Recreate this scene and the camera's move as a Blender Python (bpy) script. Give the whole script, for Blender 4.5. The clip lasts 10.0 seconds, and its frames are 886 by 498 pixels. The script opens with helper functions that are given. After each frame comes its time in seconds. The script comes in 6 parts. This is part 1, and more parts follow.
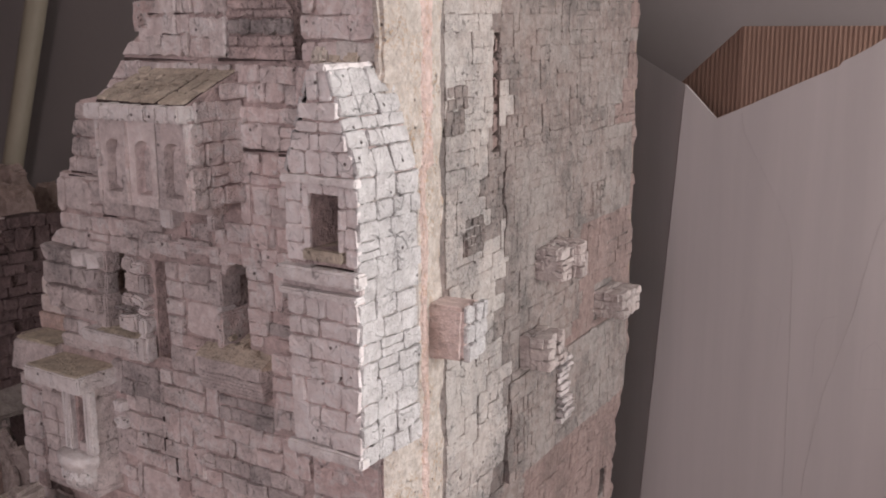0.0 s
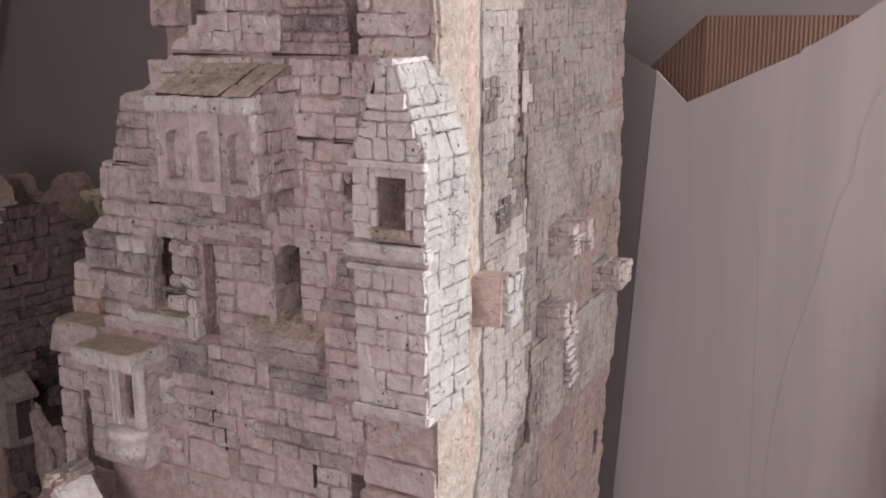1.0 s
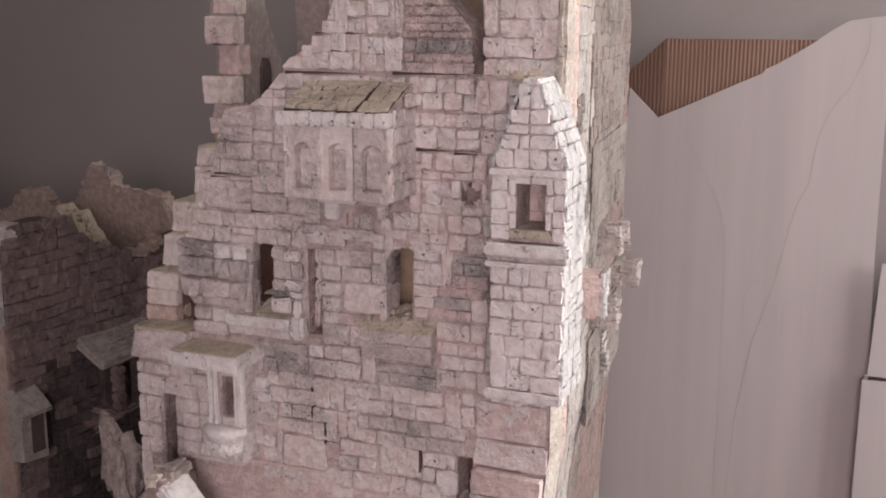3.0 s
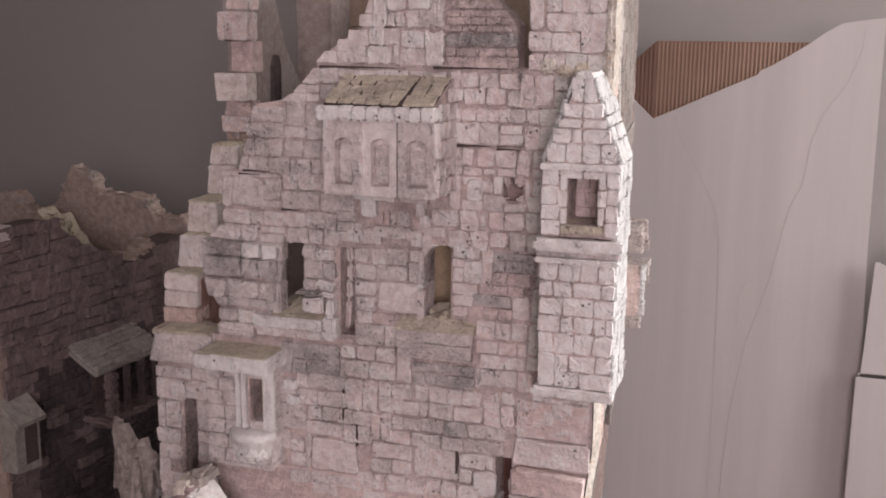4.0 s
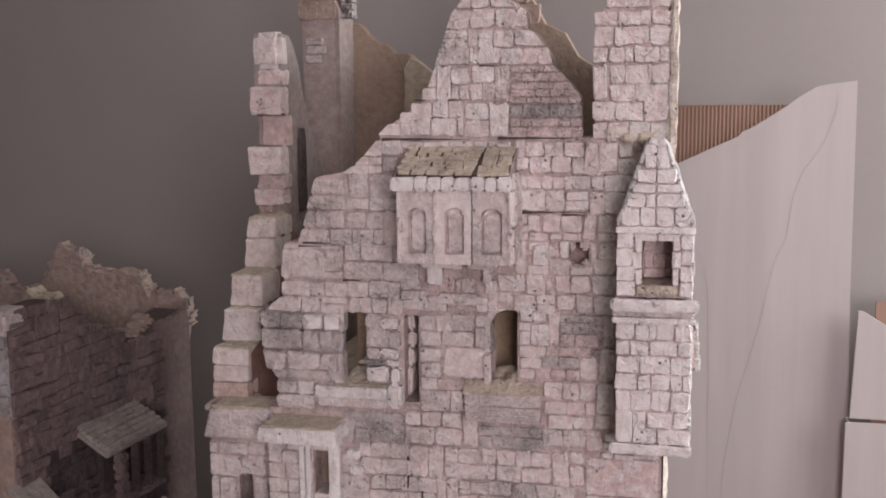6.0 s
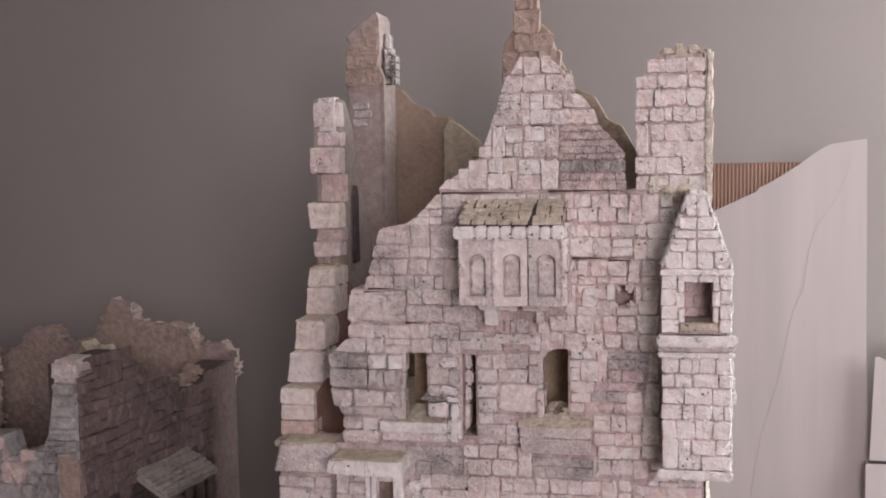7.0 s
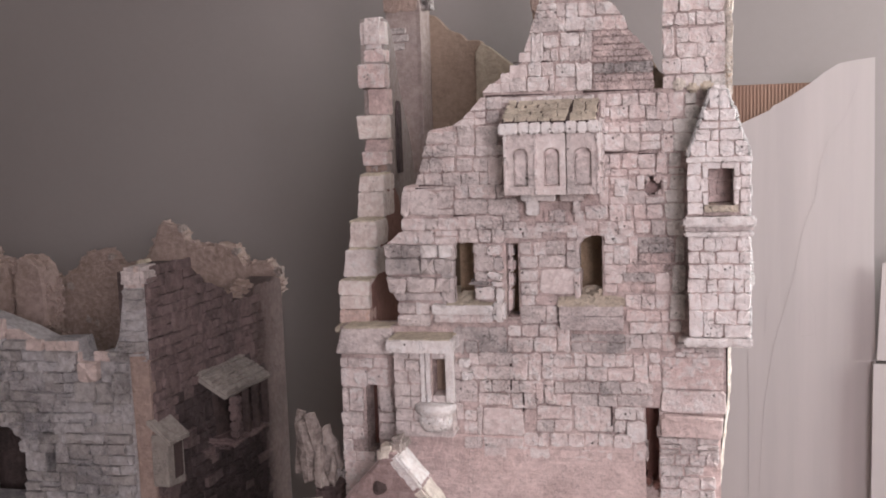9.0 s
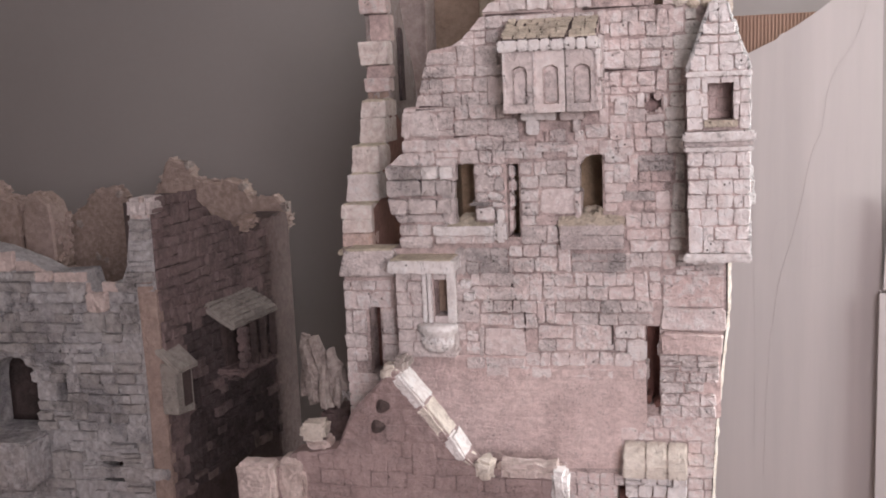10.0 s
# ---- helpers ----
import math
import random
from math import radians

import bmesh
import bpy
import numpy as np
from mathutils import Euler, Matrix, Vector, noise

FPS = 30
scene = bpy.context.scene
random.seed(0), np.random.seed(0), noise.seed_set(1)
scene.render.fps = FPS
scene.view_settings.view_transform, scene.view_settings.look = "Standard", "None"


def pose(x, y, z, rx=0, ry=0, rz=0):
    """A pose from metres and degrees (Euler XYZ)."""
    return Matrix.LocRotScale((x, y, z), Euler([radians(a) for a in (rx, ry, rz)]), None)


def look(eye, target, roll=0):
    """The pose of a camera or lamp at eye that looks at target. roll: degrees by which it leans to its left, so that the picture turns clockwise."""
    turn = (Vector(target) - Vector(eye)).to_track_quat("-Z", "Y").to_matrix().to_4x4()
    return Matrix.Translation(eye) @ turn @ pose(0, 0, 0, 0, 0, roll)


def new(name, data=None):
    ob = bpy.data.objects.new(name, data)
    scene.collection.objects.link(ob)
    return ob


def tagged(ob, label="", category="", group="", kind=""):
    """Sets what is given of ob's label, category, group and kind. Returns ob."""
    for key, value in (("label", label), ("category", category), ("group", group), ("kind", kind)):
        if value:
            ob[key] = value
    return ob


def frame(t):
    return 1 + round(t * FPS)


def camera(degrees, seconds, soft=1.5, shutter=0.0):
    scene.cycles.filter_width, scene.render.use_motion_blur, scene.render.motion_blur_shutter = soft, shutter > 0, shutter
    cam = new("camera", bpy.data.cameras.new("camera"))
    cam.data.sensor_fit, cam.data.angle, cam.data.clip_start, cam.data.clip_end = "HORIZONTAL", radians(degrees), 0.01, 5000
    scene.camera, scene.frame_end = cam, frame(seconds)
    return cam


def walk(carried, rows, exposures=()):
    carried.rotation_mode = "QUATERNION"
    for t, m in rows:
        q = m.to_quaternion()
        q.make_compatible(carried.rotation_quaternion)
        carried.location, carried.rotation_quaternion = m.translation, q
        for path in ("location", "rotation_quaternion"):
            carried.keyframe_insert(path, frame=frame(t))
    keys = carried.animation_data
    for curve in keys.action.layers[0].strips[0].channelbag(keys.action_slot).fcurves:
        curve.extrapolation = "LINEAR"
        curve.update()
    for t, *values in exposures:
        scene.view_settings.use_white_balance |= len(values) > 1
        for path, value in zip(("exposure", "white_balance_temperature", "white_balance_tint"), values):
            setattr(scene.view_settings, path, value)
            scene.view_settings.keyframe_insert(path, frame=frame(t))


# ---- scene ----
cam = camera(45.3, 10.0, soft=1.85)
PATH = [
    (0, (0.658, -0.649, 0.707), (-0.455, 0.96, 0.292), -0.3),
    (0.5, (0.645, -0.705, 0.704), (-0.414, 0.935, 0.267), -0.6),
    (1, (0.608, -0.778, 0.718), (-0.371, 0.909, 0.275), -0.6),
    (1.5, (0.55, -0.859, 0.723), (-0.357, 0.87, 0.29), -0.3),
    (2, (0.489, -0.92, 0.722), (-0.358, 0.841, 0.293), -0.2),
    (2.5, (0.459, -0.954, 0.724), (-0.318, 0.84, 0.298), -0.1),
    (2.7, (0.441, -0.968, 0.729), (-0.304, 0.839, 0.305), 0.1),
    (3.8, (0.328, -1.007, 0.717), (-0.278, 0.856, 0.316), 0.4),
    (4, (0.308, -1.008, 0.713), (-0.28, 0.861, 0.312), 0.6),
    (4.5, (0.28, -1.017, 0.706), (-0.255, 0.872, 0.326), 0.4),
    (5, (0.251, -1.035, 0.708), (-0.239, 0.869, 0.34), 0.8),
    (5.5, (0.204, -1.04, 0.704), (-0.24, 0.876, 0.344), 0.3),
    (6, (0.155, -1.074, 0.72), (-0.266, 0.86, 0.437), -0.5),
    (6.2, (0.141, -1.095, 0.727), (-0.281, 0.843, 0.476), -0.7),
    (7.3, (0.115, -1.219, 0.7), (-0.309, 0.729, 0.546), -1.0),
    (7.5, (0.114, -1.239, 0.691), (-0.307, 0.71, 0.527), -1.0),
    (8, (0.109, -1.29, 0.681), (-0.315, 0.656, 0.503), -0.9),
    (8.5, (0.108, -1.311, 0.663), (-0.326, 0.629, 0.444), -1.7),
    (9, (0.099, -1.327, 0.65), (-0.343, 0.609, 0.408), -1.9),
    (9.5, (0.101, -1.331, 0.628), (-0.354, 0.596, 0.348), -2.0),
    (10, (0.117, -1.335, 0.606), (-0.352, 0.582, 0.283), -2.5),
]
EXPOSURES = [(0.0, -0.72, 6760, 14.5), (1.0, -0.61, 6780, 14.5), (2.5, -0.31, 6790, 13.5), (4.5, -0.14, 6640, 11.5), (6.0, -0.02, 6580, 11), (7.5, 0.2, 6540, 9), (10.0, 0.28, 6520, 8.5)]
walk(cam, [(t, look(eye, target, roll)) for t, eye, target, roll in PATH], EXPOSURES)


# ---- light ----
world = bpy.data.worlds.new("world")
scene.world = world
world.use_nodes = True
wn, wl = world.node_tree.nodes, world.node_tree.links
sky = wn.new("ShaderNodeTexSky")
sky.sky_type, sky.sun_disc = "NISHITA", False
sky.sun_elevation, sky.sun_rotation = radians(35), radians(60)
wl.new(sky.outputs[0], wn["Background"].inputs[0])
wn["Background"].inputs[1].default_value = 0.1


def window_light(name, m, width, height, watts, colour):
    """The sky's light in a window opening."""
    d = bpy.data.lights.new(name, "AREA")
    d.shape, d.size, d.size_y, d.energy, d.color = "RECTANGLE", width, height, watts, colour
    ob = new(name, d)
    ob.matrix_world = m
    return ob


window_light("window_light_right", look((2.19, 0.35, 0.72), (0.0, 0.35, 0.72)), 1.2, 1.0, 66.0, (0.985, 0.968, 0.965))
window_light("window_light_front", look((1.05, -2.69, 0.9), (1.05, 0.0, 0.9)), 1.0, 0.8, 41.0, (1.0, 0.862, 0.905))


# ---- materials ----
def nodes_of(name):
    m = bpy.data.materials.new(name)
    m.use_nodes = True
    return m, m.node_tree.nodes, m.node_tree.links


def noise_node(n, l, vec, scale, detail=4.0, rough=0.6):
    k = n.new("ShaderNodeTexNoise")
    k.inputs["Scale"].default_value, k.inputs["Detail"].default_value, k.inputs["Roughness"].default_value = scale, detail, rough
    l.new(vec, k.inputs["Vector"])
    return k.outputs["Fac"]


def ramp(n, l, fac, lo, hi, a=0.0, b=1.0):
    k = n.new("ShaderNodeMapRange")
    k.inputs[1].default_value, k.inputs[2].default_value, k.inputs[3].default_value, k.inputs[4].default_value = lo, hi, a, b
    l.new(fac, k.inputs[0])
    return k.outputs[0]


def mixc(n, l, fac, a, b, mode="MIX"):
    k = n.new("ShaderNodeMix")
    k.data_type, k.blend_type = "RGBA", mode
    if isinstance(fac, (int, float)):
        k.inputs[0].default_value = fac
    else:
        l.new(fac, k.inputs[0])
    for i, c in ((6, a), (7, b)):
        if isinstance(c, tuple):
            k.inputs[i].default_value = (*c, 1)
        else:
            l.new(c, k.inputs[i])
    return k.outputs[2]


def mul(n, l, a, b, op="MULTIPLY"):
    k = n.new("ShaderNodeMath")
    k.operation = op
    for i, c in ((0, a), (1, b)):
        if isinstance(c, (int, float)):
            k.inputs[i].default_value = c
        else:
            l.new(c, k.inputs[i])
    return k.outputs[0]


def stone(name, pale, warm, grey, warm_amt=1.0, grey_amt=1.0, pits=1.0, bump=0.5, rough=0.9, vary=0.16, sand=None):
    """Painted plaster stone: pale, with warm and grey patches, dark specks, pinholes and a soft grain."""
    m, n, l = nodes_of(name)
    pos = n.new("ShaderNodeNewGeometry").outputs["Position"]
    b = n["Principled BSDF"]
    rnd = n.new("ShaderNodeObjectInfo").outputs["Random"]
    isl = n.new("ShaderNodeNewGeometry").outputs["Random Per Island"]
    big = noise_node(n, l, pos, 6.0, 3.0)
    mid = noise_node(n, l, pos, 34.0, 4.0)
    lump = noise_node(n, l, pos, 95.0, 4.0, 0.6)
    speck = noise_node(n, l, pos, 330.0, 3.0, 0.7)
    fine = noise_node(n, l, pos, 520.0, 3.0, 0.6)
    r = mul(n, l, mul(n, l, rnd, isl, "ADD"), 1.0, "FRACT")
    c = mixc(n, l, mul(n, l, ramp(n, l, big, 0.40, 0.60), 0.8 * warm_amt), pale, warm)
    c = mixc(n, l, mul(n, l, ramp(n, l, mul(n, l, r, mid, "ADD"), 0.8, 1.4), 0.4 * warm_amt), c, warm)
    c = mixc(n, l, ramp(n, l, r, 0.0, 1.0, 0.0, vary), c, tuple(0.6 * k for k in pale))
    # worn high spots, and dirt that stays in the dips
    c = mixc(n, l, ramp(n, l, lump, 0.48, 0.62, 0.0, 0.6), c, tuple(min(0.9, 1.2 * k) for k in pale))
    c = mixc(n, l, ramp(n, l, lump, 0.34, 0.50, 0.42, 0.0), c, tuple(0.42 * p + 0.28 * g for p, g in zip(warm, grey)))
    # dry-brushed edges
    edge = ramp(n, l, n.new("ShaderNodeNewGeometry").outputs["Pointiness"], 0.52, 0.62, 0.0, 0.55)
    c = mixc(n, l, mul(n, l, edge, ramp(n, l, mid, 0.38, 0.6, 0.3, 1.0)), c, tuple(min(0.9, 1.22 * k) for k in pale))
    # grey weathering with dark specks in it
    wash = ramp(n, l, noise_node(n, l, pos, 12.0, 6.0, 0.7), 0.47, 0.62)
    c = mixc(n, l, mul(n, l, wash, min(1.0, 0.5 * grey_amt)), c, grey)
    c = mixc(n, l, mul(n, l, ramp(n, l, mid, 0.52, 0.66), 0.3 * grey_amt), c, grey)
    spot = mul(n, l, ramp(n, l, speck, 0.53, 0.64), ramp(n, l, mul(n, l, wash, lump, "ADD"), 0.5, 1.1, 0.22, 1.0))
    c = mixc(n, l, mul(n, l, spot, min(1.0, 0.5 * grey_amt)), c, tuple(0.42 * k for k in grey))
    if sand:
        grain = noise_node(n, l, pos, 260.0, 3.0, 0.7)
        c = mixc(n, l, mul(n, l, ramp(n, l, grain, 0.5, 0.62), ramp(n, l, mid, 0.42, 0.6, 0.1, 0.75)), c, sand)
    # hairline cracks
    veins = n.new("ShaderNodeTexVoronoi")
    veins.feature = "DISTANCE_TO_EDGE"
    veins.inputs["Scale"].default_value = 34.0
    warp = n.new("ShaderNodeVectorMath")
    warp.operation = "MULTIPLY_ADD"
    nz = n.new("ShaderNodeTexNoise")
    nz.inputs["Scale"].default_value = 50.0
    l.new(pos, nz.inputs["Vector"])
    l.new(nz.outputs["Color"], warp.inputs[0])
    warp.inputs[1].default_value = (0.03, 0.03, 0.03)
    l.new(pos, warp.inputs[2])
    l.new(warp.outputs[0], veins.inputs["Vector"])
    crack = mul(n, l, ramp(n, l, veins.outputs["Distance"], 0.006, 0.03, 1.0, 0.0), ramp(n, l, mid, 0.52, 0.6))
    crack = mul(n, l, crack, min(1.0, 0.6 * pits))
    c = mixc(n, l, mul(n, l, crack, 0.4), c, tuple(0.4 * k for k in grey))
    vor = n.new("ShaderNodeTexVoronoi")
    vor.inputs["Scale"].default_value = 95.0
    l.new(pos, vor.inputs["Vector"])
    hole = mul(n, l, ramp(n, l, vor.outputs["Distance"], 0.09, 0.15, 1.0, 0.0), ramp(n, l, mid, 0.5, 0.56), "MULTIPLY")
    hole = mul(n, l, hole, pits)
    c = mixc(n, l, mul(n, l, hole, 0.6), c, (0.10, 0.08, 0.075))
    l.new(c, b.inputs["Base Color"])
    b.inputs["Roughness"].default_value = rough
    b.inputs["Specular IOR Level"].default_value = 0.25
    h = mul(n, l, mul(n, l, mul(n, l, fine, 0.3), mul(n, l, speck, 0.26), "ADD"), mul(n, l, lump, 1.0), "ADD")
    h = mul(n, l, mul(n, l, h, mul(n, l, hole, 0.8), "SUBTRACT"), mul(n, l, crack, 0.35), "SUBTRACT")
    bp = n.new("ShaderNodeBump")
    bp.inputs["Strength"].default_value, bp.inputs["Distance"].default_value = min(1.0, bump * 1.5), 0.006
    l.new(h, bp.inputs["Height"])
    l.new(bp.outputs[0], b.inputs["Normal"])
    return m


PALE, PINK, GREY = (0.85, 0.765, 0.745), (0.79, 0.625, 0.60), (0.45, 0.42, 0.41)
m_brick = stone("facade_stone", PALE, PINK, GREY, 0.9, 0.85, bump=0.66)
m_core = stone("joint_plaster", (0.66, 0.545, 0.525), (0.58, 0.44, 0.42), (0.16, 0.135, 0.13), 1, 1.3, 0.5)
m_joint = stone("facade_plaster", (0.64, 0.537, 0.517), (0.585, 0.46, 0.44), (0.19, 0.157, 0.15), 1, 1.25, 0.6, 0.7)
m_rose = stone("rose_stone", (0.88, 0.765, 0.74), (0.84, 0.65, 0.62), (0.54, 0.475, 0.465), 1.0, 0.6, bump=0.66)
m_pale = stone("pale_stone", (0.87, 0.80, 0.78), (0.83, 0.71, 0.69), (0.55, 0.52, 0.51), 0.6, 0.5, 1.2, 0.6)
m_rustic = stone("rustic_stone", (0.72, 0.61, 0.59), (0.68, 0.51, 0.49), (0.33, 0.29, 0.285), 0.9, 1.1, 1.0, 0.9)
m_slab = stone("smooth_slab", (0.79, 0.715, 0.70), (0.75, 0.615, 0.595), (0.50, 0.46, 0.455), 0.9, 0.6, 0.4, 0.4)
m_white = stone("white_stone", (0.87, 0.835, 0.82), (0.82, 0.73, 0.70), (0.56, 0.54, 0.54), 0.35, 0.5, 1.4)
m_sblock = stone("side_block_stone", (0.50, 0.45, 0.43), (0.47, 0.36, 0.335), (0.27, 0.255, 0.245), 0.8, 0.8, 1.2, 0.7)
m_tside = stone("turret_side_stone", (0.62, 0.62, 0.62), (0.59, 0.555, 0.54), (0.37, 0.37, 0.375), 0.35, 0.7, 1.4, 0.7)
m_turret = stone("turret_stone", (0.88, 0.815, 0.80), (0.83, 0.71, 0.69), (0.56, 0.535, 0.53), 0.5, 0.4, 1.4)
# green-grey stain, its tone also holding some of the turret's shadow
m_stain_shade = stone("green_grey_stone", (0.69, 0.665, 0.64), (0.69, 0.60, 0.58), (0.40, 0.415, 0.39), 0.5, 1.0, 0.8)
m_dark = stone("dark_stone", (0.60, 0.56, 0.55), (0.58, 0.49, 0.48), (0.17, 0.165, 0.165), 0.5, 1.25, 0.6, 0.9)
m_greystone = stone("grey_stone", (0.74, 0.68, 0.665), (0.71, 0.595, 0.575), (0.36, 0.34, 0.34), 0.6, 0.95, 0.8, 0.8)
# side wall stones; the wall's weaker light is put into the darker tones
m_side = stone("shaded_side_stone", (0.30, 0.274, 0.258), (0.30, 0.22, 0.196), (0.13, 0.124, 0.121), 1.0, 1.2, 1.0, 0.9, vary=0.2)
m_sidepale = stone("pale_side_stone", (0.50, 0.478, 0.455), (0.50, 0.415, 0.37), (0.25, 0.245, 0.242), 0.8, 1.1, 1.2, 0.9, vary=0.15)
m_sidepink = stone("shaded_pink_side", (0.29, 0.224, 0.207), (0.275, 0.188, 0.17), (0.155, 0.13, 0.123), 1.0, 0.8, 0.6, 0.7, vary=0.12)
m_sand = stone("sandy_render", (0.64, 0.60, 0.555), (0.61, 0.53, 0.465), (0.38, 0.35, 0.32), 0.7, 0.5, 1.0, 1.0, sand=(0.50, 0.35, 0.22))
m_orange = stone("pink_grit", (0.72, 0.59, 0.55), (0.70, 0.53, 0.475), (0.52, 0.43, 0.39), 0.9, 0.5, 0.5, 1.0, sand=(0.58, 0.38, 0.26))
m_grit = stone("pale_pink_grit", (0.74, 0.635, 0.605), (0.70, 0.56, 0.525), (0.52, 0.44, 0.42), 0.9, 0.5, 0.5, 1.0, sand=(0.64, 0.50, 0.44))
m_skim = stone("pink_skim", (0.71, 0.59, 0.566), (0.66, 0.507, 0.484), (0.40, 0.33, 0.32), 1.0, 0.75, 0.4, 0.45)
m_slate = stone("olive_slate", (0.65, 0.58, 0.485), (0.58, 0.505, 0.405), (0.30, 0.27, 0.23), 0.8, 0.8, 0.8, 0.8)
m_dirt = stone("olive_dust", (0.66, 0.60, 0.49), (0.60, 0.53, 0.41), (0.40, 0.36, 0.30), 0.8, 0.7, 0.6, 0.6)
m_olive = stone("olive_board", (0.45, 0.395, 0.32), (0.42, 0.36, 0.28), (0.32, 0.28, 0.225), 0.8, 0.5, 0.2, 0.25)
m_spire = stone("brown_pink_stone", (0.43, 0.335, 0.295), (0.40, 0.29, 0.245), (0.24, 0.19, 0.17), 0.8, 0.7, 0.3, 0.6)
m_inner = stone("grey_inner_skim", (0.375, 0.345, 0.335), (0.34, 0.272, 0.25), (0.29, 0.262, 0.257), 1.0, 0.5, 0.1, 0.15)
m_pier = stone("grey_brown_skim", (0.40, 0.345, 0.33), (0.36, 0.275, 0.25), (0.27, 0.24, 0.235), 1.0, 0.5, 0.2, 0.3)
m_brown = stone("brown_board", (0.335, 0.26, 0.21), (0.345, 0.265, 0.21), (0.265, 0.20, 0.16), 0.8, 0.5, 0.1, 0.3)
# brown raised in tone to stand for light falling into the open tower
m_inboard = stone("lit_brown_board", (0.58, 0.44, 0.315), (0.54, 0.40, 0.265), (0.34, 0.26, 0.19), 0.8, 0.6, 0.2, 0.3)
# house side stones: darker than the front, with the wall's shade in the colour
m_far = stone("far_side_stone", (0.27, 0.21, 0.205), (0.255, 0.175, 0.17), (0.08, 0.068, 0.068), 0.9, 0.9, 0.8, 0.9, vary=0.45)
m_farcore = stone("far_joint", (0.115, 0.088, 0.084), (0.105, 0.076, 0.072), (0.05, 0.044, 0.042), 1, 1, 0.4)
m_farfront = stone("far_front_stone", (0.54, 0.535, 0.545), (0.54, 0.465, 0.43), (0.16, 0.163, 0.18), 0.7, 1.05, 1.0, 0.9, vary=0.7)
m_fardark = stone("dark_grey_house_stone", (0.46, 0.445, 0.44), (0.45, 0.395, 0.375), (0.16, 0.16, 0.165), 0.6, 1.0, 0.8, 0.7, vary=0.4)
# near-black tone that stands for deep shade
m_farblack = stone("shaded_dark_stone", (0.125, 0.102, 0.102), (0.125, 0.09, 0.09), (0.04, 0.035, 0.035), 0.8, 1.0, 0.5, 0.7, vary=0.4)
m_bay = stone("olive_grey_slab", (0.40, 0.375, 0.345), (0.385, 0.335, 0.30), (0.20, 0.19, 0.175), 0.6, 0.8, 0.5, 0.6)
m_plasterend = stone("raw_plaster", (0.68, 0.58, 0.55), (0.62, 0.50, 0.45), (0.46, 0.40, 0.37), 1.0, 0.6, 0.3, 0.7)
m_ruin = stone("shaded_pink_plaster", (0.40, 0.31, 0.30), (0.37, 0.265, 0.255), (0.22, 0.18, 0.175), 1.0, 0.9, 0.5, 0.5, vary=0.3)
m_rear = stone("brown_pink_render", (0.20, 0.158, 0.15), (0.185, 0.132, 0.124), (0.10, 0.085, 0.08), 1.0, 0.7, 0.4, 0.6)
m_ragged = stone("ragged_plaster", (0.43, 0.342, 0.314), (0.375, 0.29, 0.24), (0.27, 0.22, 0.19), 1.25, 0.4, 0.3, 0.5)
# red-brown with the darkness of the openings put into the colour
m_void = stone("shaded_inside", (0.21, 0.105, 0.09), (0.23, 0.12, 0.10), (0.10, 0.06, 0.05), 0.6, 0.6, 0.0, 0.3)
m_cream = stone("cream_plaster", (0.76, 0.70, 0.63), (0.69, 0.59, 0.51), (0.50, 0.46, 0.41), 0.6, 0.5, 0.6, 0.6)
m_edge = stone("cream_edge_stone", (0.82, 0.732, 0.70), (0.78, 0.66, 0.61), (0.56, 0.49, 0.455), 0.7, 0.5, 0.7, 0.5)
m_maroon = stone("red_brown_inside", (0.34, 0.20, 0.175), (0.32, 0.18, 0.15), (0.20, 0.13, 0.115), 0.8, 0.6, 0.1, 0.3)
m_wood = stone("grey_bark", (0.42, 0.37, 0.345), (0.34, 0.28, 0.255), (0.10, 0.085, 0.08), 0.8, 0.8, 0.2, 0.9)


def paint(name, base, other, scale, bump=0.05, rough=0.6, streak=(1, 1, 1), amt=1.0):
    m, n, l = nodes_of(name)
    pos = n.new("ShaderNodeNewGeometry").outputs["Position"]
    mp = n.new("ShaderNodeMapping")
    mp.inputs["Scale"].default_value = streak
    l.new(pos, mp.inputs["Vector"])
    b = n["Principled BSDF"]
    f = noise_node(n, l, mp.outputs[0], scale, 5.0, 0.6)
    g = noise_node(n, l, mp.outputs[0], scale * 40, 3.0, 0.6)
    c = mixc(n, l, mul(n, l, ramp(n, l, f, 0.35, 0.68), amt), base, other)
    c = mixc(n, l, ramp(n, l, g, 0.3, 0.75, 0.0, 0.12), c, tuple(min(1, 1.2 * k) for k in base))
    l.new(c, b.inputs["Base Color"])
    b.inputs["Roughness"].default_value = rough
    b.inputs["Specular IOR Level"].default_value = 0.3
    bp = n.new("ShaderNodeBump")
    bp.inputs["Strength"].default_value, bp.inputs["Distance"].default_value = bump, 0.002
    l.new(g, bp.inputs["Height"])
    l.new(bp.outputs[0], b.inputs["Normal"])
    return m


m_wall = paint("mauve_wall_paint", (0.283, 0.258, 0.254), (0.26, 0.236, 0.233), 1.5, 0.1, 0.7)
m_ceiling = paint("white_ceiling_paint", (0.75, 0.73, 0.72), (0.72, 0.70, 0.69), 1.5, 0.05, 0.8)
m_floor = paint("brown_floor", (0.28, 0.22, 0.18), (0.22, 0.17, 0.14), 4.0, 0.1, 0.6, (1, 8, 1))
m_card = paint("grey_printed_card", (0.39, 0.358, 0.358), (0.445, 0.407, 0.407), 2.4, 0.04, 0.5, (7, 1, 0.35))
m_cardin = paint("brown_card_inside", (0.28, 0.178, 0.138), (0.25, 0.155, 0.118), 6.0, 0.05, 0.8)
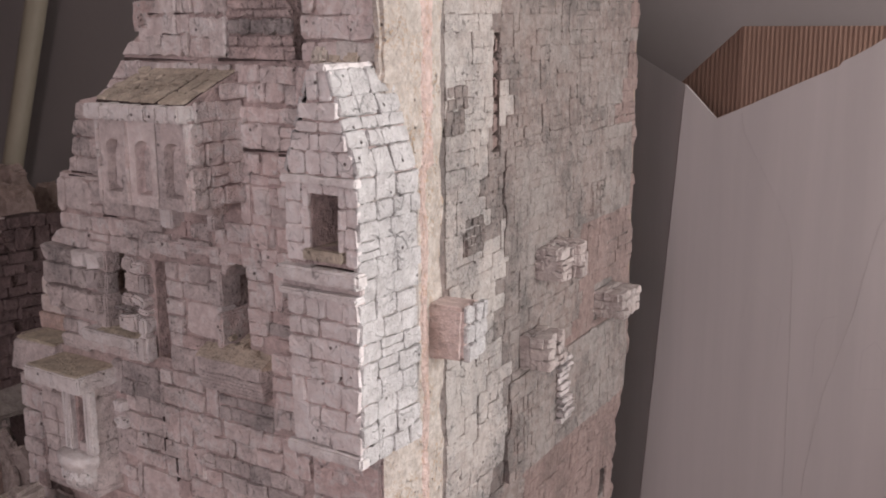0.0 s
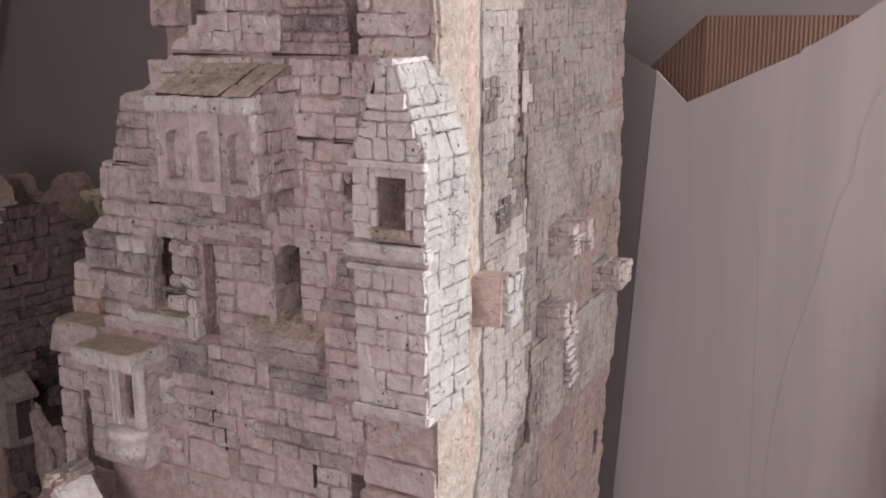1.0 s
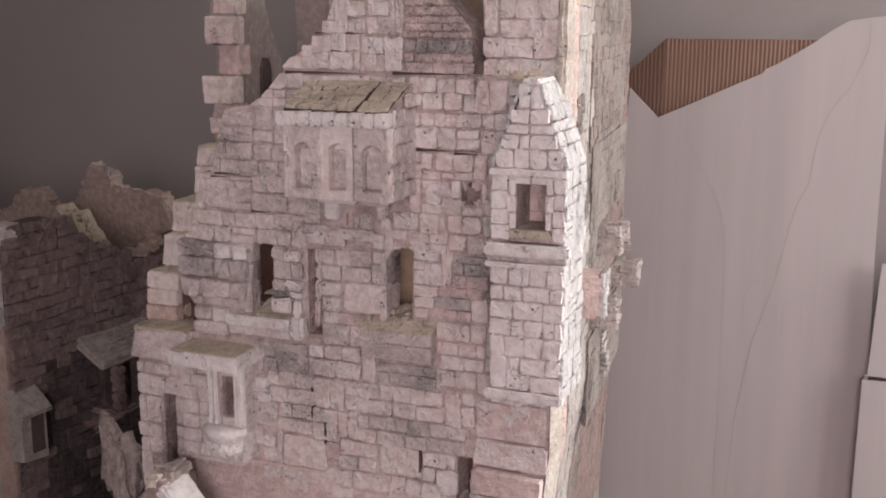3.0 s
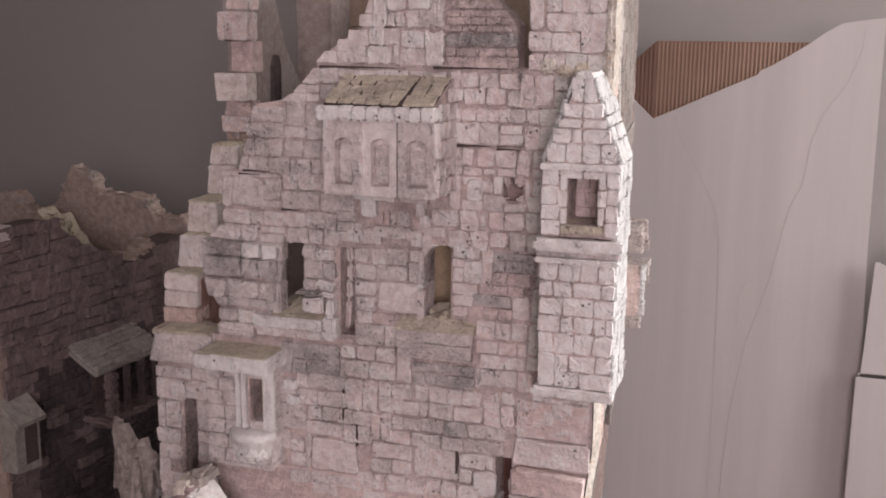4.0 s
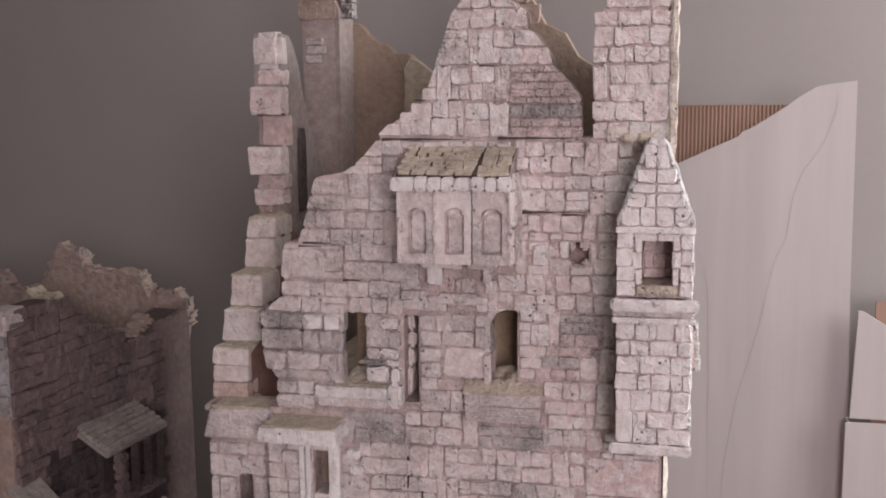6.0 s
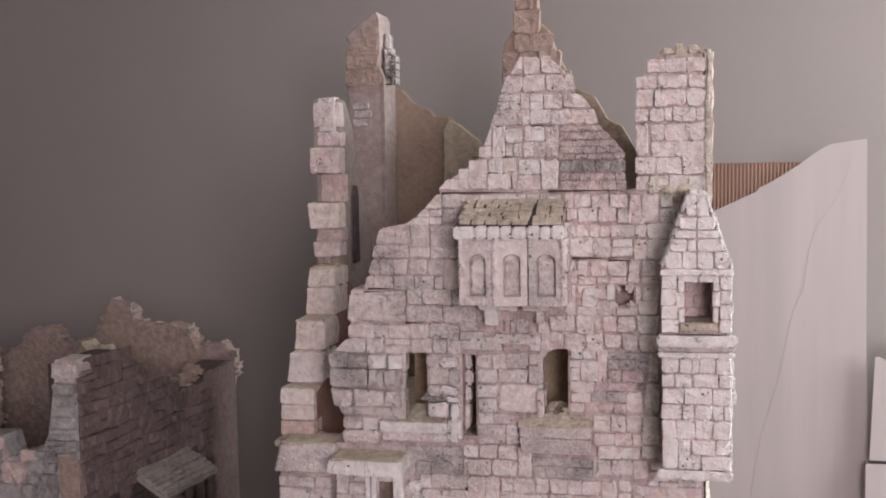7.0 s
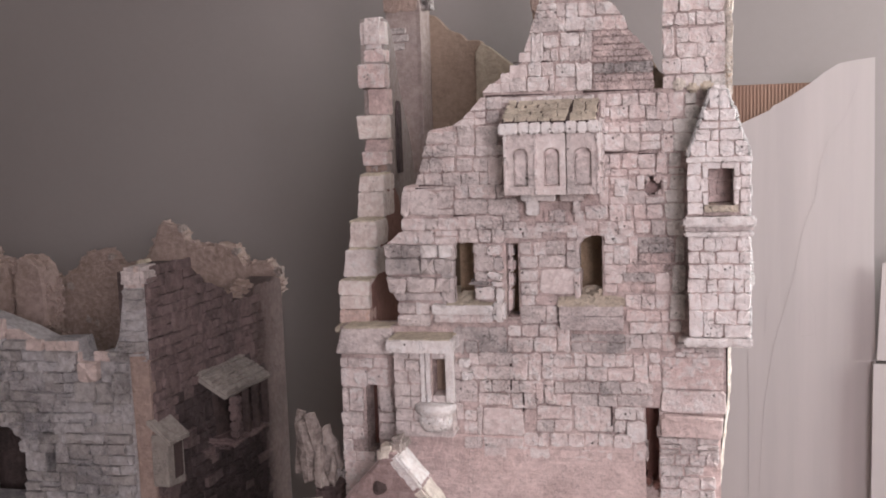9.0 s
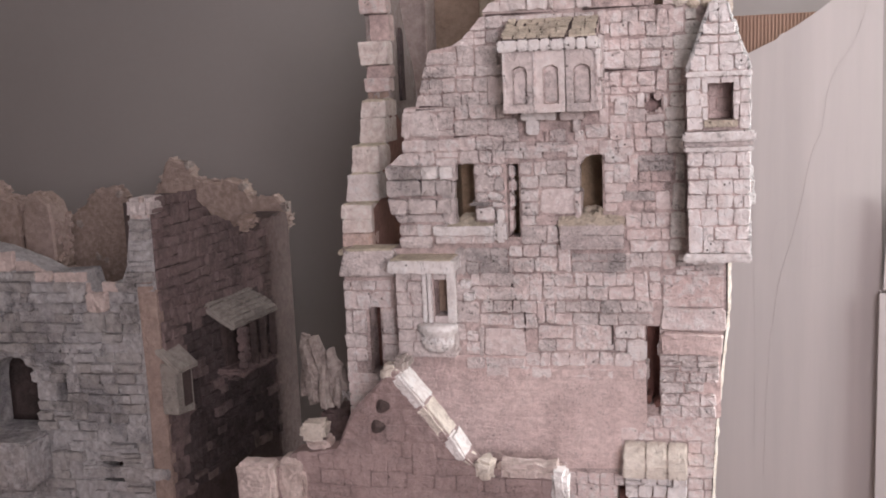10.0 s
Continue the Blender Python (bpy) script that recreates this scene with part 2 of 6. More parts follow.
m_table = paint("table_wood", (0.30, 0.22, 0.16), (0.24, 0.17, 0.12), 3.0, 0.1, 0.5, (1, 10, 1))
m_pole = paint("olive_pole_paint", (0.36, 0.32, 0.25), (0.30, 0.27, 0.21), 5.0, 0.05, 0.5)
m_scratch = paint("pencil_grey", (0.345, 0.315, 0.315), (0.42, 0.385, 0.385), 14.0, 0.05, 0.6)


# ---- builders ----
def mesh_of(name, verts, faces, mat, smooth=False):
    me = bpy.data.meshes.new(name)
    me.from_pydata(verts, [], faces)
    me.materials.append(mat)
    if smooth:
        me.polygons.foreach_set("use_smooth", [True] * len(me.polygons))
    me.update()
    return me


def part(name, bm, mat, parent, label="", smooth=False):
    """Links a bmesh (or a mesh) as one object under a thing or a part, in the parent's own axes."""
    if isinstance(bm, bmesh.types.BMesh):
        me = bpy.data.meshes.new(name)
        bm.to_mesh(me)
        bm.free()
        me.materials.append(mat)
        if smooth:
            me.polygons.foreach_set("use_smooth", [True] * len(me.polygons))
    else:
        me = bm
    ob = new(name, me)
    ob.parent = parent
    return tagged(ob, label) if label else ob


def place(ob, m):
    ob.matrix_basis = m
    return ob


def base(name, x, y, z, label, category, group="", kind=""):
    e = new(name)
    e.empty_display_size = 0.05
    e.location = (x, y, z)
    return tagged(e, label, category, group, kind)


def add_box(bm, x0, x1, y0, y1, z0, z1):
    vs = [bm.verts.new((x, y, z)) for x in (x0, x1) for y in (y0, y1) for z in (z0, z1)]
    for f in ((0, 1, 3, 2), (4, 6, 7, 5), (0, 4, 5, 1), (2, 3, 7, 6), (0, 2, 6, 4), (1, 5, 7, 3)):
        bm.faces.new([vs[i] for i in f])
    return vs


def rough_box(x0, x1, y0, y1, z0, z1, bev=0.002, amp=0.0012, step=0.012, seed=0):
    """A worn block: bevelled, cut fine and roughened."""
    bm = bmesh.new()
    add_box(bm, x0, x1, y0, y1, z0, z1)
    bmesh.ops.bevel(bm, geom=bm.edges[:], offset=bev, segments=2, affect="EDGES")
    for ax, a, b in ((0, x0, x1), (1, y0, y1), (2, z0, z1)):
        k = min(14, int((b - a) / step))
        for i in range(1, k + 1):
            co, no = [0, 0, 0], [0, 0, 0]
            co[ax], no[ax] = a + (b - a) * i / (k + 1), 1
            bmesh.ops.bisect_plane(bm, geom=bm.verts[:] + bm.edges[:] + bm.faces[:], plane_co=co, plane_no=no)
    roughen(bm, amp, seed)
    return bm


def roughen(bm, amp, seed=0, freq=70.0):
    off = Vector((seed * 3.1, seed * 1.7, seed * 0.9))
    for v in bm.verts:
        p = v.co * freq + off
        v.co += Vector((noise.noise(p), noise.noise(p + Vector((9, 0, 0))), noise.noise(p + Vector((0, 9, 0))))) * amp
    bmesh.ops.recalc_face_normals(bm, faces=bm.faces[:])


def prism(points, y0, y1, bev=0.0, amp=0.0, seed=0):
    """An outline in x and z, pulled from y0 to y1."""
    bm = bmesh.new()
    a = [bm.verts.new((x, y0, z)) for x, z in points]
    b = [bm.verts.new((x, y1, z)) for x, z in points]
    bm.faces.new(a)
    bm.faces.new(b[::-1])
    for i in range(len(a)):
        j = (i + 1) % len(a)
        bm.faces.new((a[i], b[i], b[j], a[j]))
    bmesh.ops.recalc_face_normals(bm, faces=bm.faces[:])
    if bev:
        bmesh.ops.bevel(bm, geom=bm.edges[:], offset=bev, segments=1, affect="EDGES")
    if amp:
        roughen(bm, amp, seed)
    return bm


def brick_shape(w, h, rng, sl=(0, 0, 0, 0)):
    """A worn brick in front of y = 0 (it stands 1 proud): chipped corners, ragged edges, an uneven face."""
    c = [min(w, h) * rng.uniform(0.04, 0.18) for _ in range(4)]
    x, z = w / 2, h / 2
    ring = [(-x + c[0], -z), (0.0, -z), (x - c[1], -z), (x, -z + c[1]), (x, z - c[2]), (x - c[2], z), (0.0, z), (-x + c[3], z), (-x, z - c[3]), (-x, -z + c[0])]
    j = h * 0.055
    lean = lambda a, b: a + ((sl[0] * (z - b) + sl[1] * (b + z)) if a < 0 else (sl[2] * (z - b) + sl[3] * (b + z)) if a > 0 else 0) / h
    ring = [(lean(a, b), b) for a, b in ring]
    off = [(rng.uniform(-j, j), rng.uniform(-j, j)) for _ in range(4)] + [(rng.uniform(-0.15, 0.15) * w, rng.uniform(-j, j)) for _ in range(2)]
    c += [h * 0.1, h * 0.1]
    who = (0, 4, 1, 1, 2, 2, 5, 3, 3, 0)
    ring = [(a + off[q][0] + rng.uniform(-0.2, 0.2) * c[q], b + off[q][1] + rng.uniform(-0.2, 0.2) * c[q]) for (a, b), q in zip(ring, who)]
    ins = 1 - 0.08 * h / w, 1 - 0.09
    n = len(ring)
    vs = [(a, 0.0, b) for a, b in ring] + [(a, -0.72 + rng.uniform(-0.16, 0.16), b) for a, b in ring]
    vs += [(a * ins[0], -1.0 + rng.uniform(-0.25, 0.2), b * ins[1]) for a, b in ring]
    vs.append((rng.uniform(-0.15, 0.15) * w, -1.0 + rng.uniform(-0.2, 0.2), rng.uniform(-0.15, 0.15) * h))
    fs = []
    for k in (0, n):
        for i in range(n):
            i2 = (i + 1) % n
            fs.append((k + i, k + i2, k + n + i2, k + n + i))
    fs += [(2 * n + i, 2 * n + (i + 1) % n, 3 * n) for i in range(n)]
    return vs, fs


RATIOS = (0.6, 0.85, 1.15, 1.5, 2.0, 2.7, 3.6)
_brick_cache = {}


def brick_mesh(ratio, mat, rng):
    k = min(range(len(RATIOS)), key=lambda i: abs(math.log(RATIOS[i] / ratio)))
    key = (k, rng.randrange(5), mat.name)
    if key not in _brick_cache:
        vs, fs = brick_shape(RATIOS[k], 1.0, random.Random(hash((k, key[1])) % 1000))
        _brick_cache[key] = mesh_of("brick", [(x / RATIOS[k], y, z) for x, y, z in vs], fs, mat)
    return _brick_cache[key]


def lay(courses, spans, holes, rng, wmin, wmax, tall=0.12, split=0.06):
    """Bricks of an uneven wall: rectangles x0, x1, z0, z1 course by course, clear of the holes."""
    out, taken = [], []
    for ci in range(len(courses) - 1):
        z0, z1 = courses[ci], courses[ci + 1]
        zm = (z0 + z1) / 2
        gaps = [(h[0], h[1]) for h in holes if min(z1, h[3]) - max(z0, h[2]) > 0.4 * (z1 - z0)]
        gaps += [(t[0], t[1]) for t in taken if t[2] <= zm <= t[3]]
        for a, b in spans(zm):
            cuts = sorted(g for g in gaps if g[1] > a and g[0] < b)
            x, pieces = a, []
            for g0, g1 in cuts:
                if g0 > x:
                    pieces.append((x, g0))
                x = max(x, g1)
            if x < b:
                pieces.append((x, b))
            for p0, p1 in pieces:
                if p1 - p0 < 0.004:
                    continue
                edges, x = [p0], p0
                while p1 - x > wmin * 1.3:
                    w = rng.triangular(wmin, wmax, wmin * 1.4)
                    if p1 - (x + w) < wmin * 0.7:
                        break
                    x += w
                    edges.append(x)
                edges.append(p1)
                lo, hi = spans(z0 + 0.1 * (z1 - z0)), spans(z1 - 0.1 * (z1 - z0))
                now = spans(zm)
                ki = now.index((a, b))
                slant = len(lo) == len(hi) == len(now) and rng.random() < 0.95
                for e0, e1 in zip(edges, edges[1:]):
                    q = rng.random()
                    sl = [0, 0, 0, 0]
                    if slant and e0 == a:
                        sl[0], sl[1] = lo[ki][0] - a, hi[ki][0] - a
                    if slant and e1 == b:
                        sl[2], sl[3] = lo[ki][1] - b, hi[ki][1] - b
                    if max(abs(k) for k in sl) > 0.0025:
                        mx = 0.75 * (e1 - e0)
                        out.append((e0, e1, z0, z1, None, None, tuple(max(-mx, min(mx, k)) for k in sl)))
                        continue
                    free = not any(h[0] < e1 and h[1] > e0 and h[2] < courses[min(ci + 2, len(courses) - 1)] and h[3] > z0 for h in holes)
                    inner = any(s0 <= e0 and s1 >= e1 for s0, s1 in spans(courses[ci + 1] + 0.006))
                    if q < tall and ci + 2 < len(courses) and e1 - e0 < wmax * 0.75 and free and inner:
                        z2 = courses[ci + 2]
                        taken.append((e0, e1, z1, z2))
                        out.append((e0, e1, z0, z2))
                    elif q < tall + split and e1 - e0 > wmin * 1.2:
                        zc = z0 + (z1 - z0) * rng.uniform(0.4, 0.6)
                        out += [(e0, e1, z0, zc), (e0, e1, zc, z1)]
                    else:
                        out.append((e0, e1, z0, z1))
    return out


def wavy(x, z):
    """The courses' waviness: a small shift and slope."""
    p = Vector((x * 11, 0.3, z * 14))
    a, b = noise.noise(p), noise.noise(p + Vector((0.11, 0, 0)))
    return 0.0026 * a, math.degrees(math.atan(0.0026 * (b - a) / 0.01))


def set_bricks(wall, rects, mat, rng, proud=(0.002, 0.006), gap=0.0011, single=lambda x0, x1, z0, z1: True, most=300, name="brick", mats=None, relief=0.0):
    """Bricks on a wall's face: those picked out stand singly, the rest are joined."""
    made, joined = 0, {}
    for r in rects:
        x0, x1, z0, z1 = r[:4]
        q = rng.random()
        g = gap * (rng.uniform(0.0, 0.35) if q < 0.4 else rng.uniform(0.6, 1.2) if q < 0.85 else rng.uniform(1.8, 2.8))
        w, h = x1 - x0 - g, z1 - z0 - g
        if w < 0.002 or h < 0.002:
            continue
        p = rng.uniform(*proud)
        if relief:
            p += relief * (0.5 + 0.5 * noise.cell(Vector((((x0 + x1) / 2 + 0.02 * noise.noise(Vector((0, 0, z0 * 30)))) * 13, 0.5, (z0 + z1) * 0.5 * 24 + 0.3))))
        if len(r) > 4 and r[4] is not None:
            p = r[4]
        use = r[5] if len(r) > 5 and r[5] else (mats(x0, x1, z0, z1) if mats else mat)
        if use is None:
            use = mat
        cx, cz = (x0 + x1) / 2, (z0 + z1) / 2
        dz, slope_z = wavy(cx, cz) if len(r) < 6 else (0, 0)
        cz += dz
        tilt = rng.uniform(-1.5, 1.5) - slope_z
        sl = r[6] if len(r) > 6 else (0, 0, 0, 0)
        if len(r) > 6 and made < most:
            vs, fs = brick_shape(w, h, rng, sl)
            ob = new(name, mesh_of("brick", [(a, b * p * (1 + 0.2 * noise.noise(Vector((a * 90 + cx * 50, 0, c * 90)))), c) for a, b, c in vs], fs, use))
            ob.parent, ob.matrix_basis = wall, pose(cx, 0, cz)
            made += 1
        elif made < most and single(*r[:4]):
            ob = new(name, brick_mesh(w / h, use, rng))
            ob.parent = wall
            ob.matrix_basis = pose(cx, 0, cz, 0, tilt, 0) @ Matrix.Diagonal((w, p, h, 1))
            made += 1
        else:
            vs, fs = brick_shape(w, h, rng, sl)
            vs_all, fs_all = joined.setdefault(use.name, (use, [], []))[1:]
            k = len(vs_all)
            vs_all += [(cx + a, b * p, cz + c) for a, b, c in vs]
            fs_all += [tuple(k + i for i in f) for f in fs]
    for use, vs_all, fs_all in joined.values():
        ob = new("brickwork", mesh_of("brickwork", vs_all, fs_all, use))
        ob.parent = wall
        tagged(ob, kind="stuff")


def core_of(outline, holes, thick):
    """The body of a wall behind its bricks: an outline in x and z with openings, pulled back to its thickness."""
    bm = bmesh.new()
    edges = []
    loops = [outline]
    for h in holes:
        if len(h) > 4:  # round-headed
            r, xm = (h[1] - h[0]) / 2, (h[0] + h[1]) / 2
            loops.append([(h[0], h[2]), (h[1], h[2])] + [(xm + r * math.cos(math.pi * i / 8), h[3] - r + r * math.sin(math.pi * i / 8)) for i in range(9)])
        else:
            loops.append([(h[0], h[2]), (h[1], h[2]), (h[1], h[3]), (h[0], h[3])])
    for loop in loops:
        vs = [bm.verts.new((x, 0, z)) for x, z in loop]
        edges += [bm.edges.new((vs[i], vs[(i + 1) % len(vs)])) for i in range(len(vs))]
    fill = bmesh.ops.triangle_fill(bm, edges=edges, use_beauty=True, normal=(0, -1, 0))
    faces = [f for f in fill["geom"] if isinstance(f, bmesh.types.BMFace)]
    ext = bmesh.ops.extrude_face_region(bm, geom=faces, use_keep_orig=True)
    bmesh.ops.translate(bm, verts=[v for v in ext["geom"] if isinstance(v, bmesh.types.BMVert)], vec=(0, thick, 0))
    bmesh.ops.recalc_face_normals(bm, faces=bm.faces[:])
    return bm


def along(pts, z):
    """The value at height z of a line given as (z, value), from the top down."""
    for (za, a), (zb, b) in zip(pts, pts[1:]):
        if za >= z >= zb:
            return a + (b - a) * (za - z) / (za - zb) if za > zb else b
    return pts[0][1] if z > pts[0][0] else pts[-1][1]


# ---- room ----
FLOOR, TABLE, CEIL = -1.15, -0.40, 1.45


def slab(name, x0, x1, y0, y1, z0, z1, mat, label, category, hole=None):
    """A wall or floor with thickness; hole: an opening that goes through, in the wall's long axis and z."""
    bm = bmesh.new()
    if hole is None:
        add_box(bm, x0, x1, y0, y1, z0, z1)
    else:
        a, b, c, d = hole
        if x1 - x0 > y1 - y0:
            for q in ((x0, a, z0, z1), (b, x1, z0, z1), (a, b, z0, c), (a, b, d, z1)):
                add_box(bm, q[0], q[1], y0, y1, q[2], q[3])
        else:
            for q in ((y0, a, z0, z1), (b, y1, z0, z1), (a, b, z0, c), (a, b, d, z1)):
                add_box(bm, x0, x1, q[0], q[1], q[2], q[3])
    bmesh.ops.recalc_face_normals(bm, faces=bm.faces[:])
    return tagged(part(name, bm, mat, None), label, category, kind="structure")


slab("floor", -3.1, 2.3, -2.8, 1.27, FLOOR - 0.1, FLOOR, m_floor, "dark brown wooden room floor", "floor")
slab("ceiling", -3.1, 2.3, -2.8, 1.27, CEIL, CEIL + 0.1, m_ceiling, "plain white painted ceiling", "ceiling")
slab("wall_back", -3.1, 2.3, 1.15, 1.27, FLOOR, CEIL, m_wall, "plain mauve-grey painted wall behind the models", "wall")
slab("wall_left", -3.1, -3.0, -2.7, 1.15, FLOOR, CEIL, m_wall, "plain mauve-grey painted side wall", "wall")
slab("wall_right", 2.2, 2.3, -2.7, 1.15, FLOOR, CEIL, m_wall, "plain grey wall with a wide window opening", "wall", hole=(-0.25, 0.95, 0.22, 1.22))
slab("wall_front", -3.1, 2.3, -2.8, -2.7, FLOOR, CEIL, m_wall, "plain grey wall with a window opening", "wall", hole=(0.55, 1.55, 0.5, 1.3))

table = base("table", -0.35, 0.3, FLOOR, "brown wooden table under the model buildings", "table")
t_top = part("tabletop", rough_box(-1.25, 0.62, -0.55, 0.56, 0.71, 0.75, 0.004, 0.0, 1.0), m_table, table)
for sx in (-1.2, 0.53):
    for sy in (-0.5, 0.45):
        part("leg", rough_box(sx, sx + 0.06, sy, sy + 0.06, 0.0, 0.7095, 0.004, 0.0, 1.0), m_table, table)

pole = base("leaning_pole", -2.52, 1.06, FLOOR, "olive round pole leaning beside the back wall", "pole")
bm = bmesh.new()
bmesh.ops.create_cone(bm, cap_ends=True, segments=20, radius1=0.028, radius2=0.028, depth=2.5)
bmesh.ops.translate(bm, verts=bm.verts[:], vec=(0, 0, 1.25))
place(part("shaft", bm, m_pole, pole, smooth=True), pose(0, 0, 0.012, 0, 21.0, 0))

# ---- main model: the ruined tower ----
tower = base("model_tower", 0, 0, 0, "pale pink-grey plaster model of a ruined stone tower", "model building")

COURSES = [-0.40, -0.2, -0.03, 0.0, 0.017, 0.034, 0.05, 0.066, 0.082, 0.097, 0.113, 0.13, 0.147, 0.163, 0.18, 0.196, 0.211, 0.225, 0.241, 0.256, 0.271, 0.285, 0.302, 0.319, 0.336, 0.352, 0.375, 0.391, 0.408,
           0.424, 0.44, 0.455, 0.47, 0.487, 0.504, 0.52, 0.538, 0.556, 0.572, 0.588, 0.604, 0.618, 0.632, 0.648, 0.662, 0.6765, 0.68, 0.7, 0.718, 0.731, 0.75, 0.768, 0.788, 0.805, 0.826]
LEFT = [(0.826, -0.05), (0.805, -0.068), (0.788, -0.073), (0.718, -0.097), (0.707, -0.113), (0.684, -0.148), (0.676, -0.147), (0.643, -0.182), (0.637, -0.218), (0.567, -0.237), (0.566, -0.254), (0.4945, -0.26),
        (0.4935, -0.28), (0.449, -0.28), (0.425, -0.273), (0.424, -0.268), (0.382, -0.267), (0.381, -0.35), (-0.4, -0.352)]
GABLE_R = [(0.826, -0.02), (0.805, 0.008), (0.788, 0.009), (0.783, 0.02), (0.76, 0.034), (0.75, 0.036), (0.731, 0.055), (0.72, 0.064), (0.679, 0.065)]
RIGHT = [(0.68, 0.15), (0.375, 0.151), (0.3, 0.152), (0.19, 0.14), (0.05, 0.132), (-0.4, 0.13)]
CHIM_L = [(0.826, 0.098), (0.803, 0.082), (0.787, 0.077), (0.679, 0.075)]


def facade_spans(z):
    if z > 0.679:
        return [(along(LEFT, z), along(GABLE_R, z)), (along(CHIM_L, z), 0.149)] if z < 0.82 else [(along(LEFT, z), along(GABLE_R, z)), (0.098, 0.146)]
    return [(along(LEFT, z), along(RIGHT, z))]


OPENINGS = [(-0.204, -0.164, 0.414, 0.492), (-0.122, -0.106, 0.396, 0.491), (-0.031, 0.0, 0.42, 0.5), (0.053, 0.073, 0.55, 0.573), (0.0505, 0.068, 0.178, 0.281), (-0.316, -0.3, 0.211, 0.302),
            (0.012, 0.034, 0.02, 0.066)]
outline = [(x + 0.002, z) for z, x in LEFT[::-1]] + [(x - 0.002, z) for z, x in GABLE_R] + [(x + 0.002, z) for z, x in CHIM_L[::-1]] + [(0.147, 0.824)] + [(x - 0.002, z) for z, x in RIGHT]
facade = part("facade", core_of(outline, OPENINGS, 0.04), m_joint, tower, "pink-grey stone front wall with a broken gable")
rng = random.Random(11)
STONES = {"b": m_brick, "w": m_pale, "g": m_greystone, "d": m_dark, "r": m_rustic, "p": m_slab, "m": m_stain_shade, "W": m_white, "B": m_slab}
stone_rows = []


def row(key, z0, z1, *cuts):
    """One course of stones between the given joints; None stands for the wall's own edge."""
    zm, mat = (z0 + z1) / 2, STONES[key]
    spans = facade_spans(zm)
    known = [c for c in cuts if c is not None]
    k = min(range(len(spans)), key=lambda i: min(abs(spans[i][0] - known[0]), abs(spans[i][1] - known[-1])))
    lo, hi = facade_spans(z0 + 0.001), facade_spans(z1 - 0.001)
    same = len(lo) == len(hi) == len(spans)
    xs = list(cuts)
    if xs[0] is None:
        xs[0] = spans[k][0]
    if xs[-1] is None:
        xs[-1] = spans[k][1]
    for i, (x0, x1) in enumerate(zip(xs, xs[1:])):
        use = mat
        if key == "b" and x0 > 0.0 and rng.random() < 0.75 or key == "b" and zm < 0.31 and x0 > -0.1:
            use = m_rose
        if key == "b" and x0 < -0.12 and rng.random() < 0.25:
            use = m_greystone
        p = rng.uniform(0.0016, 0.0052)
        if key in "dr":
            p = rng.uniform(0.001, 0.0045)
        elif key in "wW":
            p = rng.uniform(0.003, 0.005)
        elif key in "pB":
            p = rng.uniform(0.0012, 0.0022)
        if x0 < -0.19 and 0.424 < zm < 0.49:
            p += 0.009
        sl = [0, 0, 0, 0]
        if same and cuts[i] is None:
            sl[0], sl[1] = lo[k][0] - x0, hi[k][0] - x0
        if same and cuts[i + 1] is None:
            sl[2], sl[3] = lo[k][1] - x1, hi[k][1] - x1
        mx = 0.75 * (x1 - x0)
        stone_rows.append((x0, x1, z0, z1, p, use, tuple(max(-mx, min(mx, q)) for q in sl)))


# gable
row("b", .808, .828, None, -.048, -.028, None)
row("b", .788, .807, None, -.049, -.023, -.002, None)
row("b", .779, .787, None, -.063, -.051)
row("b", .770, .779, None, -.064, -.051)
row("g", .770, .787, -.051, -.040)
row("w", .778, .786, -.040, -.025)
row("w", .769, .778, -.040, -.025)
row("b", .769, .786, -.025, -.004, None)
row("g", .752, .770, None, -.049)
row("b", .752, .770, -.049, -.041)
row("w", .753, .769, -.040, -.017)
row("b", .752, .768, -.017, .005, .020, None)
row("p", .741, .753, None, -.083)
row("p", .730, .741, None, -.083)
row("p", .717, .729, None, -.099, -.083)
row("w", .717, .751, -.083, -.069)
row("b", .733, .749, -.069, -.049)
row("b", .717, .732, -.069, -.060, -.050)
row("w", .734, .751, -.047, -.023)
row("b", .716, .733, -.048, -.036)
row("g", .716, .734, -.036, -.023)
row("g", .716, .751, -.023, -.017, -.008)
row("r", .744, .750, -.007, .002, .013, .026, None)
row("r", .735, .743, -.007, .004, .016, .031, None)
row("r", .727, .734, -.007, .007, .021, .036, None)
row("r", .720, .727, -.007, .003, .018, .033, .047, None)
row("r", .713, .719, -.008, .009, .023, .039, .052, None)
row("p", .705, .715, None, -.111)
row("p", .693, .705, None, -.123, -.111)
row("p", .681, .693, None, -.123, -.111)
row("p", .698, .714, -.111, -.090)
row("g", .681, .698, -.111, -.090)
row("w", .699, .717, -.088, -.072)
row("b", .681, .699, -.089, -.063)
row("b", .700, .716, -.071, -.063, -.056)
row("g", .680, .700, -.063, -.055)
row("w", .697, .714, -.054, -.029)
row("b", .680, .697, -.055, -.029)
row("w", .680, .713, -.029, -.010)
row("d", .699, .712, -.008, .005, .017, .032, .048, None)
row("r", .690, .698, -.007, .003, .014, .026, .041, .053, None)
row("r", .679, .689, -.008, .009, .022, .039, .055, None)
# chimney
row("b", .805, .820, .088, .107, .130, None)
row("b", .788, .802, .075, .099, .121, .131, None)
row("b", .768, .787, .076, .095, .129, None)
row("b", .752, .767, .075, .090, .106, .115, .139, None)
row("b", .715, .751, .075, .091)
row("b", .732, .750, .092, .106, .132, None)
row("b", .714, .731, .092, .117, .132, None)
row("b", .695, .714, .075, .097, .125, None)
row("b", .677, .694, .075, .090, .111)
row("m", .677, .694, .111, .131, None)
